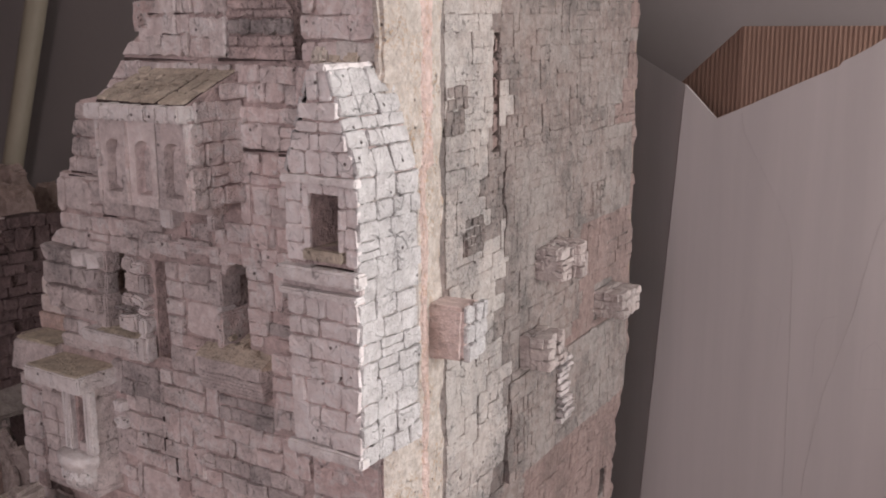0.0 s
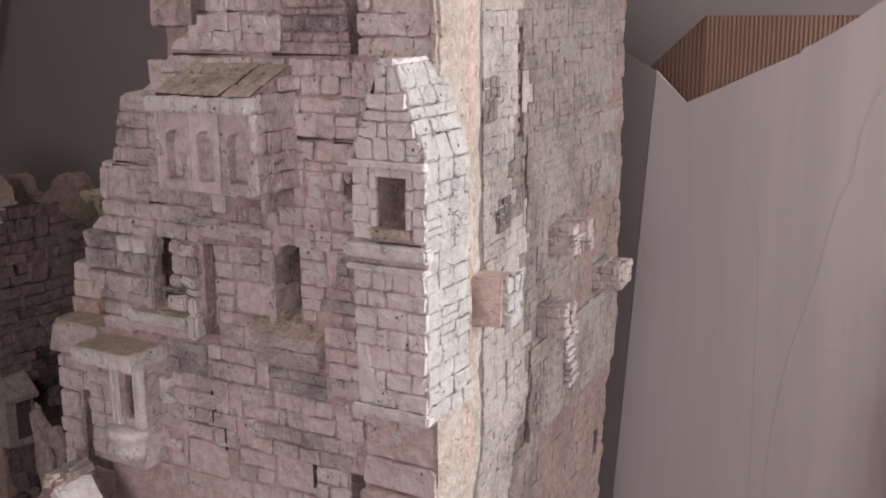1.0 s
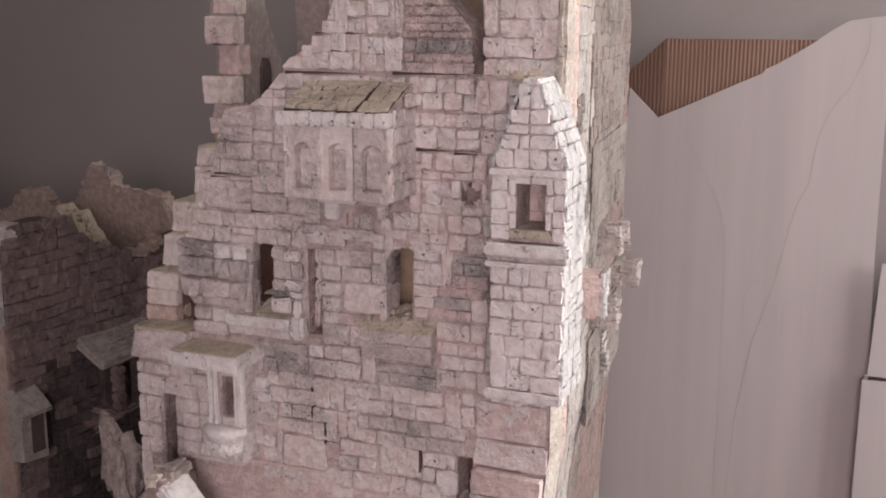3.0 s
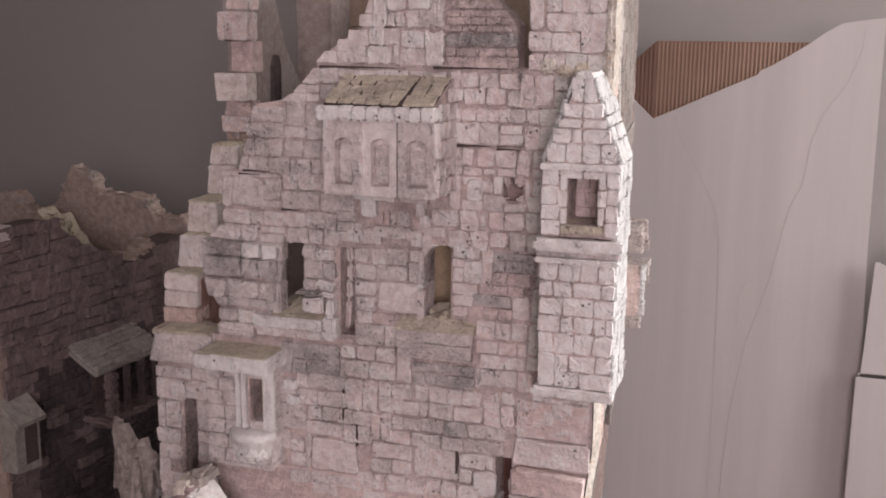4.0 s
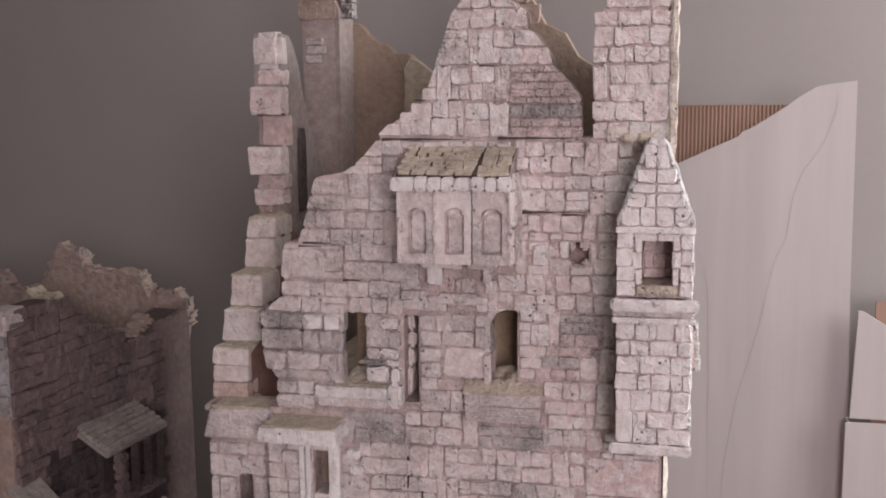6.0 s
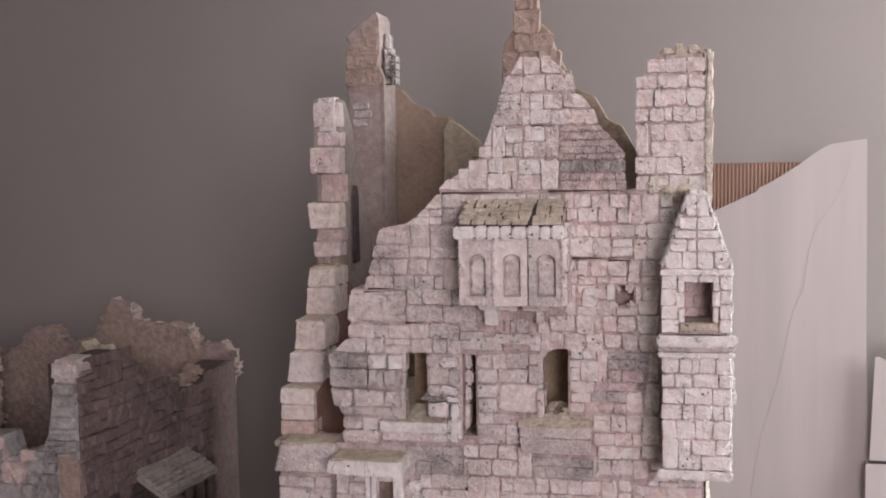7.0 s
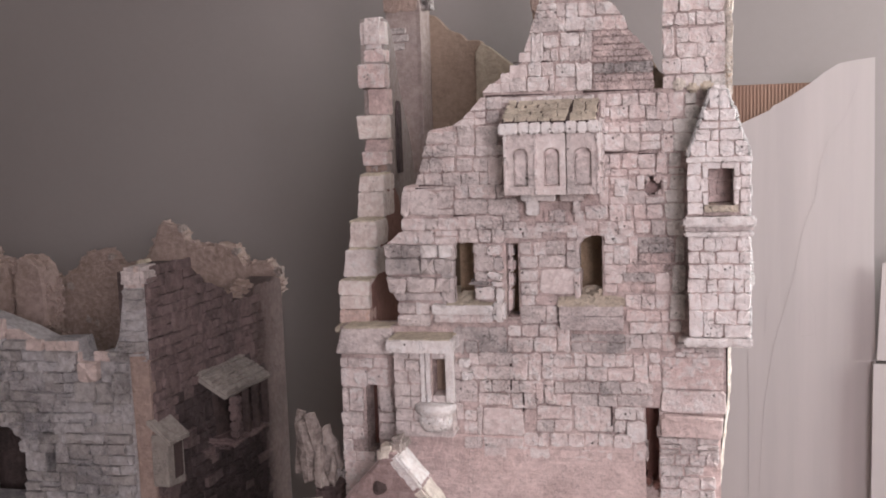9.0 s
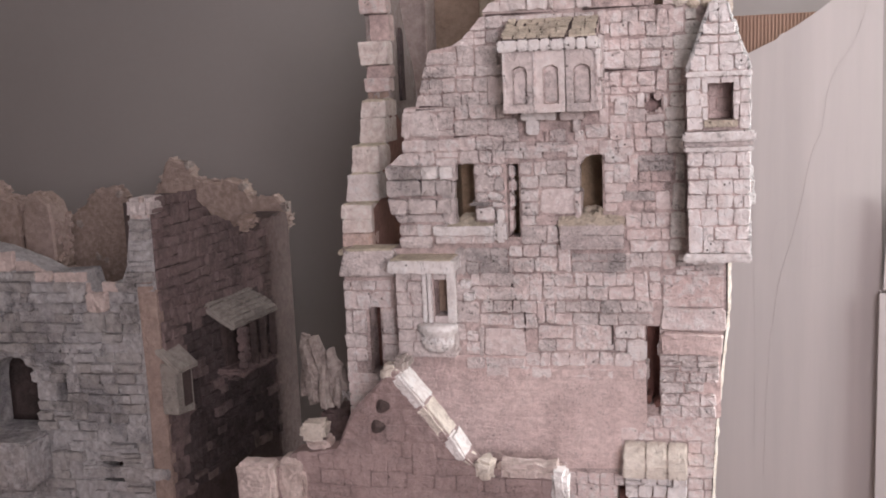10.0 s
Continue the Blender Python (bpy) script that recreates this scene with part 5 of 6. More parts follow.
for i, (a, b, c, d, p, mt) in enumerate([(0.062, 0.1, 0.425, 0.474, 0.039, m_grit), (0.287, 0.32, 0.446, 0.48, 0.028, m_sblock), (0.321, 0.345, 0.444, 0.482, 0.034, m_sblock),
                                         (0.252, 0.297, 0.36, 0.396, 0.03, m_sblock), (0.456, 0.514, 0.365, 0.397, 0.034, m_sblock)]):
    block("side_block", a + 0.002, b - 0.001, -p + 0.003, 0.001, c + 0.001, d - 0.001, mt, side, "", 120 + i, 0.003, 0.002)
    zs = [c + (d - c) * q / 3 for q in range(4)]
    stones(lay(zs, lambda z: [(a + (0.004 if i == 0 else 0.0), b + 0.002)], [], rng, 0.009, 0.02, 0.2, 0.1), m_tside if i == 0 else mt, pose(0, -p + 0.003, 0), side, (0.002, 0.007), 0.0012)
    if i:
        stones(lay(zs, lambda z: [(-0.001, p - 0.002)], [], rng, 0.009, 0.018, 0.2, 0.1), mt, pose(a + 0.002, 0, 0, 0, 0, -90), side, (0.001, 0.004), 0.0012)
        stones(lay([a + (b - a) * q / 3 for q in range(4)], lambda z: [(-p + 0.003, -0.001)], [], rng, 0.009, 0.02, 0.2, 0.1), mt, pose(0, 0, d - 0.002) @ Matrix(((0, 0, 1, 0), (1, 0, 0, 0), (0, -1, 0, 0), (0, 0, 0, 1))), side, (0.001, 0.003), 0.0012)

# the open groove
part("groove_back", rough_box(0.184, 0.208, 0.012, 0.0155, 0.58, 0.706, 0.0005, 0, 1), m_sidepink, side, "dark inside of the groove")
for i, (z, h, u) in enumerate(((0.592, 0.012, 0.189), (0.607, 0.016, 0.194), (0.626, 0.01, 0.191), (0.64, 0.018, 0.195), (0.662, 0.014, 0.192), (0.68, 0.016, 0.196))):
    block("groove_stone", u, 0.2045, 0.002, 0.0115, z, z + h, m_sidepink, side, "", 330 + i, 0.002, 0.0016)
# deeply scored patches
for a, b, c, d in ((0.216, 0.262, 0.57, 0.622), (0.098, 0.132, 0.612, 0.655), (0.43, 0.475, 0.49, 0.53), (0.13, 0.17, 0.5, 0.535), (0.24, 0.28, 0.27, 0.33)):
    part("scored_ground", rough_box(a, b, -0.0016 - (0.003 if c < 0.3 else 0.0 if c > 0.55 else 0.0028 if a > 0.2 else 0.0), 0.0, c, d, 0.0008, 0.001, 0.008, int(a * 1000)), m_side, side)
    stones(lay([c + (d - c) * q / 4 for q in range(5)], lambda z: [(a + 0.003 * math.sin(z * 700), b - 0.004 * math.sin(z * 500))], [], rng, 0.007, 0.016, 0.1, 0.1), m_side, pose(0, -0.0012 - (0.003 if c < 0.3 else 0.0 if c > 0.55 else 0.0028 if a > 0.2 else 0.0), 0), side, (0.0010, 0.0026), 0.0017)

# ---- left wall, back pier and back wall ----
def inner_x(y):
    return -0.313 - 0.075 * y


# front edge of the wall, stepping back with height: top, foot, front, outer side, inner shrink, material
LW = [(0.803, 0.757, 0.198, -0.365, 0.0, m_pale), (0.7565, 0.737, 0.206, -0.362, 0.002, m_rose), (0.7345, 0.7, 0.196, -0.368, 0.001, m_rose), (0.699, 0.6605, 0.212, -0.359, 0.001, m_skim), (0.6595, 0.6255, 0.188, -0.3685, 0.0, m_edge),
      (0.6245, 0.606, 0.2, -0.3655, 0.0, m_skim), (0.6055, 0.586, 0.197, -0.367, 0.002, m_rose), (0.573, 0.5492, 0.156, -0.3635, 0.0, m_edge), (0.5485, 0.5125, 0.15, -0.365, 0.0, m_edge),
      (0.511, 0.475, 0.094, -0.3625, 0.0, m_edge), (0.4735, 0.4358, 0.079, -0.366, 0.0, m_pale), (0.435, 0.4165, 0.041, -0.362, 0.002, m_edge), (0.416, 0.3978, 0.036, -0.36, 0.001, m_edge), (0.3974, 0.3795, 0.032, -0.359, 0.0, m_orange)]
LEFT_PROFILE = [(0.05, -0.4), (0.46, -0.4), (0.46, 0.5), (0.4, 0.62), (0.33, 0.69), (0.305, 0.73), (0.288, 0.765), (0.265, 0.788), (0.245, 0.8), (0.21, 0.801), (0.205, 0.7), (0.219, 0.698), (0.218, 0.661), (0.198, 0.659), (0.197, 0.627), (0.208, 0.624), (0.206, 0.572), (0.163, 0.5705), (0.158, 0.512), (0.104, 0.51), (0.1, 0.475), (0.086, 0.472), (0.085, 0.436), (0.05, 0.433), (0.043, 0.39)]
bm = prism(LEFT_PROFILE, 0.0, 0.036)
for v in bm.verts:
    v.co.y -= inner_x(v.co.x) - 0.002
bmesh.ops.recalc_face_normals(bm, faces=bm.faces[:])
left = part("left_wall", bm, m_inner, tower, "broken side wall of stacked blocks, smooth grey inside")
left_turn = pose(0, 0, 0, 0, 0, 90)
for v in left.data.vertices:
    v.co = left_turn @ v.co
for i, (z1, z0, y, x, cut, mt) in enumerate(LW):
    bm = rough_box(x, inner_x(y) - cut, y, max(y + 0.03, 0.06) + (0.03 if 6 < i < 11 else 0.0), z0, z1, 0.007 if i == 0 else 0.0009 if i > 10 else 0.0014, 0.0016, 0.008, 160 + i)
    lean = (0.0, 0.05, -0.06, 0.0, -0.16, 0.2, -0.1, 0.12, 0.08, 0.16, 0.1, 0.06, 0.06, 0.02)[i]
    for v in bm.verts:
        if v.co.x < x + 0.015:
            v.co.x += (v.co.z - z0) * lean
    part("edge_block", bm, mt, left)
# crumbled bed of mortar between two blocks, and dust on the steps
for i in range(9):
    q = rng.uniform(0, 0.03)
    block("mortar_crumb", -0.366 + q, -0.366 + q + rng.uniform(0.005, 0.01), 0.196 + rng.uniform(0, 0.008), 0.222, 0.5735, 0.58 + rng.uniform(0, 0.006), m_dark if i % 2 else m_spire, left, "", 430 + i, 0.002, 0.003)
for i, (a, b, c) in enumerate(((0.156, 0.21, 0.5735), (0.097, 0.155, 0.5115), (0.083, 0.1, 0.4735), (0.044, 0.085, 0.4345))):
    part("step_dust", rough_box(-0.361, inner_x(a) - 0.003, a, b, c - 0.002, c + 0.0015, 0.0012, 0.0016, 0.008, 440 + i), m_dirt, left)
part("step_slab", rough_box(-0.357, -0.31, 0.004, 0.06, 0.372, 0.3795, 0.0015, 0.0016, 0.01, 446), m_dirt, left)
low = part("inner_render", prism([(0.045, 0.35), (0.3, 0.35), (0.3, 0.47), (0.26, 0.535), (0.2, 0.566), (0.18, 0.565), (0.178, 0.515), (0.125, 0.505), (0.105, 0.44), (0.045, 0.43)], 0.3158, 0.3168, 0.0003, 0.0), m_maroon, left, "red-brown lower part of the inside")
for v in low.data.vertices:
    v.co.y += 0.075 * v.co.x - 0.0042
    v.co = left_turn @ v.co
# no hole is cut: a near-black sheet paints the shade of the slit
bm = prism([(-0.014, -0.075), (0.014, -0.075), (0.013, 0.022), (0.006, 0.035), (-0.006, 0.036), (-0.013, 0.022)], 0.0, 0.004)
place(part("arrow_slit", bm, m_farblack, tower, "narrow arrow slit drawn as a shade-dark sheet"), pose(inner_x(0.284) + 0.0035, 0.284, 0.645, 0, 0, 94.3))
pier = part("back_pier", prism([(-0.415, -0.4), (-0.347, -0.4), (-0.345, 0.85), (-0.352, 0.87), (-0.352, 0.945), (-0.356, 0.958), (-0.362, 0.957), (-0.404, 0.925), (-0.41, 0.918), (-0.402, 0.908), (-0.412, 0.895), (-0.408, 0.84), (-0.404, 0.7)], 0.5, 0.57, 0.0015, 0.0025, 9), m_pier, tower, "tall broken pier at the back")
stones([(-0.41, -0.353, 0.866, 0.894), (-0.41, -0.38, 0.838, 0.866), (-0.38, -0.35, 0.838, 0.866), (-0.398, -0.354, 0.894, 0.916), (-0.382, -0.354, 0.916, 0.936)], m_spire, pose(0, 0.5, 0), pier, (0.002, 0.004), 0.0006)
stones([(-0.4, -0.374, 0.772, 0.786), (-0.398, -0.366, 0.786, 0.8), (-0.4, -0.37, 0.8, 0.812)], m_dark, pose(0, 0.5, 0), pier, (0.003, 0.006), 0.002)
stones(lay([0.84, 0.852, 0.864, 0.876, 0.888, 0.9], lambda z: [(-0.346, -0.326 if z < 0.885 else -0.332)], [], rng, 0.008, 0.012, 0, 0), m_dark, pose(0, 0.53, 0), pier, (0.02, 0.026), 0.001)
block("rubble", -0.35, -0.341, 0.52, 0.55, 0.9, 0.925, m_dark, pier, "", 176, 0.003, 0.003)
BW = [(-0.345, -0.4), (0.06, -0.4), (0.06, 0.28), (0.09, 0.32), (0.09, 0.70), (0.06, 0.72), (0.035, 0.765), (0.01, 0.78), (-0.01, 0.815), (-0.04, 0.83), (-0.07, 0.885), (-0.085, 0.925), (-0.1, 0.94), (-0.104, 1.0), (-0.135, 1.0), (-0.142, 0.93), (-0.158, 0.905), (-0.162, 0.85), (-0.158, 0.83), (-0.155, 0.72), (-0.19, 0.735), (-0.23, 0.762), (-0.255, 0.788), (-0.28, 0.79),
      (-0.29, 0.802), (-0.314, 0.811), (-0.335, 0.835), (-0.345, 0.838)]
back = part("back_wall", prism(BW, 0.57, 0.6, 0.001, 0.0015, 6), m_brown, tower, "brown unpainted inside of the broken back wall")
part("olive_board", prism([(-0.262, 0.2), (-0.16, 0.2), (-0.16, 0.72), (-0.188, 0.738), (-0.232, 0.775), (-0.25, 0.783), (-0.262, 0.765)], 0.556, 0.5695, 0.002, 0.002, 5), m_olive, back, "olive inner board")
stones(lay([0.83, 0.86, 0.89, 0.92, 0.96, 1.0], lambda z: [(-0.161 if z < 0.9 else -0.142, along([(1.0, -0.102), (0.94, -0.098), (0.925, -0.083), (0.885, -0.068), (0.83, -0.04)], z))], [], rng, 0.02, 0.04, 0, 0), m_spire, pose(0, 0.57, 0), back, (0.003, 0.006), 0.0008)
# floors inside, and the corner behind the chimney
part("inner_floor", rough_box(-0.335, 0.1, 0.036, 0.568, 0.33, 0.345, 0.001, 0, 1), m_slate, tower)
for i, (x, z) in enumerate([(0.102, 0.822), (0.115, 0.82), (0.13, 0.823), (0.088, 0.675), (0.104, 0.6725), (0.12, 0.672)]):
    block("rubble", x, x + 0.014, 0.004 if z > 0.8 else -0.009, 0.03 if z > 0.8 else -0.0005, z, z + 0.011 + 0.004 * (i % 2), m_slate if i % 3 else m_cream, tower, "", 190 + i, 0.003, 0.003)
block("chimney_edge", 0.1475, 0.1572, -0.0048, 0.03, 0.66, 0.828, m_sand, tower, "", 200, 0.003, 0.003)

# awning stones low on the front
aw = part("ledge_awning", prism([(0.022, 0.088), (0.1, 0.09), (0.1, 0.114), (0.022, 0.114)], -0.03, 0.001), m_core, tower, "three-piece white ledge stone")
for i, (a, b) in enumerate(((0.022, 0.049), (0.05, 0.076), (0.077, 0.101))):
    bm = bmesh.new()
    pr = [(-0.036, 0.09), (-0.037, 0.105), (-0.031, 0.117), (-0.017, 0.1255), (0.0, 0.129), (0.0, 0.09)]
    va = [bm.verts.new((a, y, z)) for y, z in pr]
    vb = [bm.verts.new((b, y, z)) for y, z in pr]
    bm.faces.new(va), bm.faces.new(vb[::-1])
    for q in range(6):
        bm.faces.new((va[q], va[(q + 1) % 6], vb[(q + 1) % 6], vb[q]))
    bmesh.ops.bevel(bm, geom=bm.edges[:], offset=0.0015, segments=2, affect="EDGES")
    roughen(bm, 0.0008, i)
    part("ledge_stone", bm, m_cream, aw)
stones(lay([0.055, 0.072, 0.088], lambda z: [(0.022, 0.101)], [], rng, 0.014, 0.024, 0.1, 0), m_white, pose(0, -0.006, 0), aw, (0.004, 0.012), 0.0014)


# ---- small ruin in front of the tower ----
ruin = base("small_ruin", -0.25, -0.09, TABLE, "small pink-cream plaster ruin with a gable", "model building")
RO = [(-0.23, 0.0), (0.207, 0.0), (0.206, 0.52), (0.14, 0.523), (0.1, 0.515), (0.066, 0.555), (0.018, 0.619), (-0.004, 0.643), (-0.012, 0.642), (-0.066, 0.585), (-0.077, 0.562), (-0.086, 0.538), (-0.112, 0.532), (-0.15, 0.528), (-0.165, 0.51), (-0.225, 0.505)]
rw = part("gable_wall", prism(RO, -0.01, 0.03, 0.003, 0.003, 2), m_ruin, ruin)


def ruin_spans(z):
    lo = along([(0.643, -0.01), (0.58, -0.064), (0.535, -0.084), (0.53, -0.11), (0.5, -0.2), (0.0, -0.22)], z)
    hi = along([(0.643, -0.006), (0.619, 0.004), (0.555, 0.052), (0.515, 0.09), (0.5, 0.2), (0.0, 0.2)], z)
    return [(lo, hi)]


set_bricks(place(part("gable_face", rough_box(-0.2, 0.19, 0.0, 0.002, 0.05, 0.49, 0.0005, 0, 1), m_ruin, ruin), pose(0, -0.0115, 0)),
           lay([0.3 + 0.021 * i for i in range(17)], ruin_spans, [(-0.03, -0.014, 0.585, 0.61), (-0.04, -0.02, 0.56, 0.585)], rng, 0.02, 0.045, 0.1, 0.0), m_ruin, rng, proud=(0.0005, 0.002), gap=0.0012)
ends = [(0.0, 0.638), (0.031, 0.6), (0.063, 0.559), (0.082, 0.532), (0.094, 0.517)]
for i, ((xa, za), (xb, zb)) in enumerate(zip(ends, ends[1:])):
    ln = math.hypot(xb - xa, zb - za)
    bm = rough_box(-0.0015, ln * 1.01, -0.015 + 0.003 * (i % 2), 0.032, -0.012 - 0.002 * (i % 2), 0.004 - 0.002 * (i % 2), 0.003, 0.0022, 0.005, 210 + i)
    place(part("coping", bm, (m_white, m_cream)[i % 2], ruin), pose(xa, 0, za, 0, math.degrees(math.atan2(za - zb, xb - xa)), 0))
for i, (a, b, z0, z1, y0, mt) in enumerate([(-0.222, -0.17, 0.4, 0.518, -0.03, m_plasterend), (-0.168, -0.13, 0.4, 0.522, -0.018, m_plasterend), (-0.14, -0.106, 0.545, 0.567, -0.006, m_cream), (-0.132, -0.1, 0.528, 0.5445, -0.003, m_plasterend), (-0.025, -0.004, 0.628, 0.648, -0.012, m_cream), (-0.012, 0.008, 0.636, 0.656, 0.0, m_wood),
                                            (0.094, 0.118, 0.505, 0.532, -0.02, m_cream), (0.12, 0.2, 0.507, 0.526, -0.014, m_plasterend), (0.19, 0.21, 0.44, 0.522, -0.02, m_white)]):
    block("broken_stone", a, b, y0, y0 + 0.035, z0, z1, mt, ruin, "", 230 + i, 0.005, 0.0038)
# chipped hollows drawn as flat dark blobs that paint their shade
for x, z in ((-0.022, 0.597), (-0.03, 0.57)):
    bm = bmesh.new()
    bmesh.ops.create_uvsphere(bm, u_segments=10, v_segments=6, radius=0.011)
    bmesh.ops.scale(bm, verts=bm.verts[:], vec=(1, 0.25, 0.8))
    roughen(bm, 0.003, 3)
    place(part("chip_hole", bm, m_farcore, ruin, "dark blob drawn as the shade in a chipped hollow"), pose(x, -0.0115, z))

# ---- bark splinters beside the tower ----
bark = base("bark_chunk", -0.392, 0.05, TABLE, "splintered grey bark chunk standing beside the tower", "bark")
block("stump", -0.014, 0.03, -0.02, 0.04, 0.0, 0.545, m_far, bark, "", 240, 0.008, 0.006)
for i, (x, y, z, ln, w, ry, rx) in enumerate([(-0.02, -0.03, 0.57, 0.085, 0.022, -3, 4), (-0.006, -0.038, 0.565, 0.078, 0.026, -12, 2), (0.01, -0.03, 0.57, 0.09, 0.022, -26, 6), (0.022, -0.022, 0.58, 0.06, 0.02, -38, 4),
                                               (-0.026, -0.02, 0.582, 0.036, 0.016, -32, 0), (0.004, -0.042, 0.562, 0.05, 0.028, 2, 0), (0.018, -0.036, 0.562, 0.035, 0.024, -10, 0)]):
    bm = bmesh.new()
    bmesh.ops.create_cone(bm, cap_ends=True, segments=7, radius1=w * 0.62, radius2=w * 0.3, depth=ln)
    bmesh.ops.translate(bm, verts=bm.verts[:], vec=(0, 0, ln / 2))
    bmesh.ops.subdivide_edges(bm, edges=bm.edges[:], cuts=3, use_grid_fill=True)
    bmesh.ops.scale(bm, verts=bm.verts[:], vec=(1.25, 0.6, 1.08))
    roughen(bm, 0.006, i, 60)
    roughen(bm, 0.002, i, 190)
    place(part("splinter", bm, m_wood, bark), pose(x, y, z, rx, ry * 0.6, 20 * i))
for i in range(6):
    block("pebble", 0.0 + 0.007 * i, 0.012 + 0.007 * i, -0.045 + 0.004 * (i % 3), -0.03, 0.566 + 0.004 * (i % 2), 0.578, m_dark, bark, "", 250 + i, 0.004, 0.003)

# ---- far model: roofless house ----
far = base("model_house", -0.95, 0.42, TABLE, "grey and dark plaster model of a roofless house", "model building")
FO = Matrix.Translation((0.95, -0.42, 0.40))  # the house's parts are given in the room's axes
FC = [-0.4, -0.1] + [-0.1 + 0.0172 * i for i in range(1, 33)]
FTOP = [(-1.4, 0.36), (-1.08, 0.36), (-1.03, 0.35), (-0.965, 0.327), (-0.93, 0.31), (-0.868, 0.313), (-0.86, 0.281), (-0.8, 0.298), (-0.79, 0.32), (-0.776, 0.405), (-0.757, 0.425), (-0.74, 0.424)]


def from_top(pts, z):
    """Stretches along x where a skyline stands above z."""
    out, start = [], None
    n = 90
    a, b = pts[0][0], pts[-1][0]
    for i in range(n + 1):
        x = a + (b - a) * i / n
        h = next((p[1] + (q[1] - p[1]) * (x - p[0]) / (q[0] - p[0]) for p, q in zip(pts, pts[1:]) if p[0] <= x <= q[0]), pts[-1][1])
        if h > z and start is None:
            start = x
        if (h <= z or i == n) and start is not None:
            if x - start > 0.004:
                out.append((start, x))
            start = None
    return out


FH = [(-1.07, -0.978, 0.035, 0.165, 1), (-0.941, -0.92, 0.085, 0.128), (-0.868, -0.83, -0.055, -0.01)]
fspans = lambda z: from_top(FTOP, z)
ff = place(part("house_front", core_of([(-1.4, -0.4), *[(x, z) for x, z in FTOP], (-0.74, -0.4)], FH, 0.05), m_farfront, far, "pale grey stone front with an arched window"), FO @ pose(0, 0.2, 0))
set_bricks(ff, lay(FC[2:], fspans, FH + [(-1.09, -0.96, -0.05, 0.035), (-0.776, -0.7, -1, 0.285)], rng, 0.022, 0.055, 0.25, 0.08), m_farfront, rng, proud=(0.0015, 0.013), gap=0.0013, single=lambda x0, x1, z0, z1: x0 > -1.06, mats=lambda x0, x1, z0, z1: m_plasterend if not from_top(FTOP, z1 + 0.012) or not any(a < (x0 + x1) / 2 < b for a, b in from_top(FTOP, z1 + 0.012)) else m_fardark if noise.noise(Vector((x0 * 16, 2.0, z0 * 18))) > -0.05 and rng.random() < 0.7 else None)
# added backing, dark to stand for the shade in the niche
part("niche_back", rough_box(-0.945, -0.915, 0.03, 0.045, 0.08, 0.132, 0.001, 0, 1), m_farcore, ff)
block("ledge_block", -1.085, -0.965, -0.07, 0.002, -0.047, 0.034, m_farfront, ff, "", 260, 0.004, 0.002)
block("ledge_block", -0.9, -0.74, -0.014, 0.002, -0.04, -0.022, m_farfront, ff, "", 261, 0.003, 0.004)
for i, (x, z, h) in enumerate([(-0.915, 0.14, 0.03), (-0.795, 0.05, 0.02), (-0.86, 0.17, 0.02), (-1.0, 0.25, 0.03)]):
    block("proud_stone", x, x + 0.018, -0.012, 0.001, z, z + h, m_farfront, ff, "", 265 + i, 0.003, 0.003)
# board added behind the window; its near-black colour paints the dark interior
part("inner_board", rough_box(-1.3, -0.85, 0.12, 0.13, -0.05, 0.24, 0.001, 0, 1), m_farcore, ff, "added board, dark for the shade in the window")
for i in range(5):
    a = math.pi * i / 5
    block("arch_stone", -1.024 + 0.05 * math.cos(a) - 0.012, -1.024 + 0.05 * math.cos(a) + 0.012, -0.008, 0.03, 0.122 + 0.045 * math.sin(a), 0.14 + 0.045 * math.sin(a), m_farfront, ff, "", 272 + i, 0.003, 0.002)
# right-hand wall, in shade that is put into its stone colours
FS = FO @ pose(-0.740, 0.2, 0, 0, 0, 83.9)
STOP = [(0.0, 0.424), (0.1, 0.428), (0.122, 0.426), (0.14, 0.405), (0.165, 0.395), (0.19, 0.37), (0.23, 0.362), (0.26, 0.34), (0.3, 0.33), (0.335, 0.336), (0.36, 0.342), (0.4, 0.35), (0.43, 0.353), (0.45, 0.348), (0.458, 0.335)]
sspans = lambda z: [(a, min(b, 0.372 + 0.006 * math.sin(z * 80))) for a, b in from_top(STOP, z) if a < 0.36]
fs = place(part("house_side", core_of([(0.0, -0.4), *STOP, (0.458, -0.4)], [], 0.05), m_farcore, far, "brown-pink stone side wall, coloured dark for its shade"), FS)
# lower stones around bay and porch go near-black, painting the shade there
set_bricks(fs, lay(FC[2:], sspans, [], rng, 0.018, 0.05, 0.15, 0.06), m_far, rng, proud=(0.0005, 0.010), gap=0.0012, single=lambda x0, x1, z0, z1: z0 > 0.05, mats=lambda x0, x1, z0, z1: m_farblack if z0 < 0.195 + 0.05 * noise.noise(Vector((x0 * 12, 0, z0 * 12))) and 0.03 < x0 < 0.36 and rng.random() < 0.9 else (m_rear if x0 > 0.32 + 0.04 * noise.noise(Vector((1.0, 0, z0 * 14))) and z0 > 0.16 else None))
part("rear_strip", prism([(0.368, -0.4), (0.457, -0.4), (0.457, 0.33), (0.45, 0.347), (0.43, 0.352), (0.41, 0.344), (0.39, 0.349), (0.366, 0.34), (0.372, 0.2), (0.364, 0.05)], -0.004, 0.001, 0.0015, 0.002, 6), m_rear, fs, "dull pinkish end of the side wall")
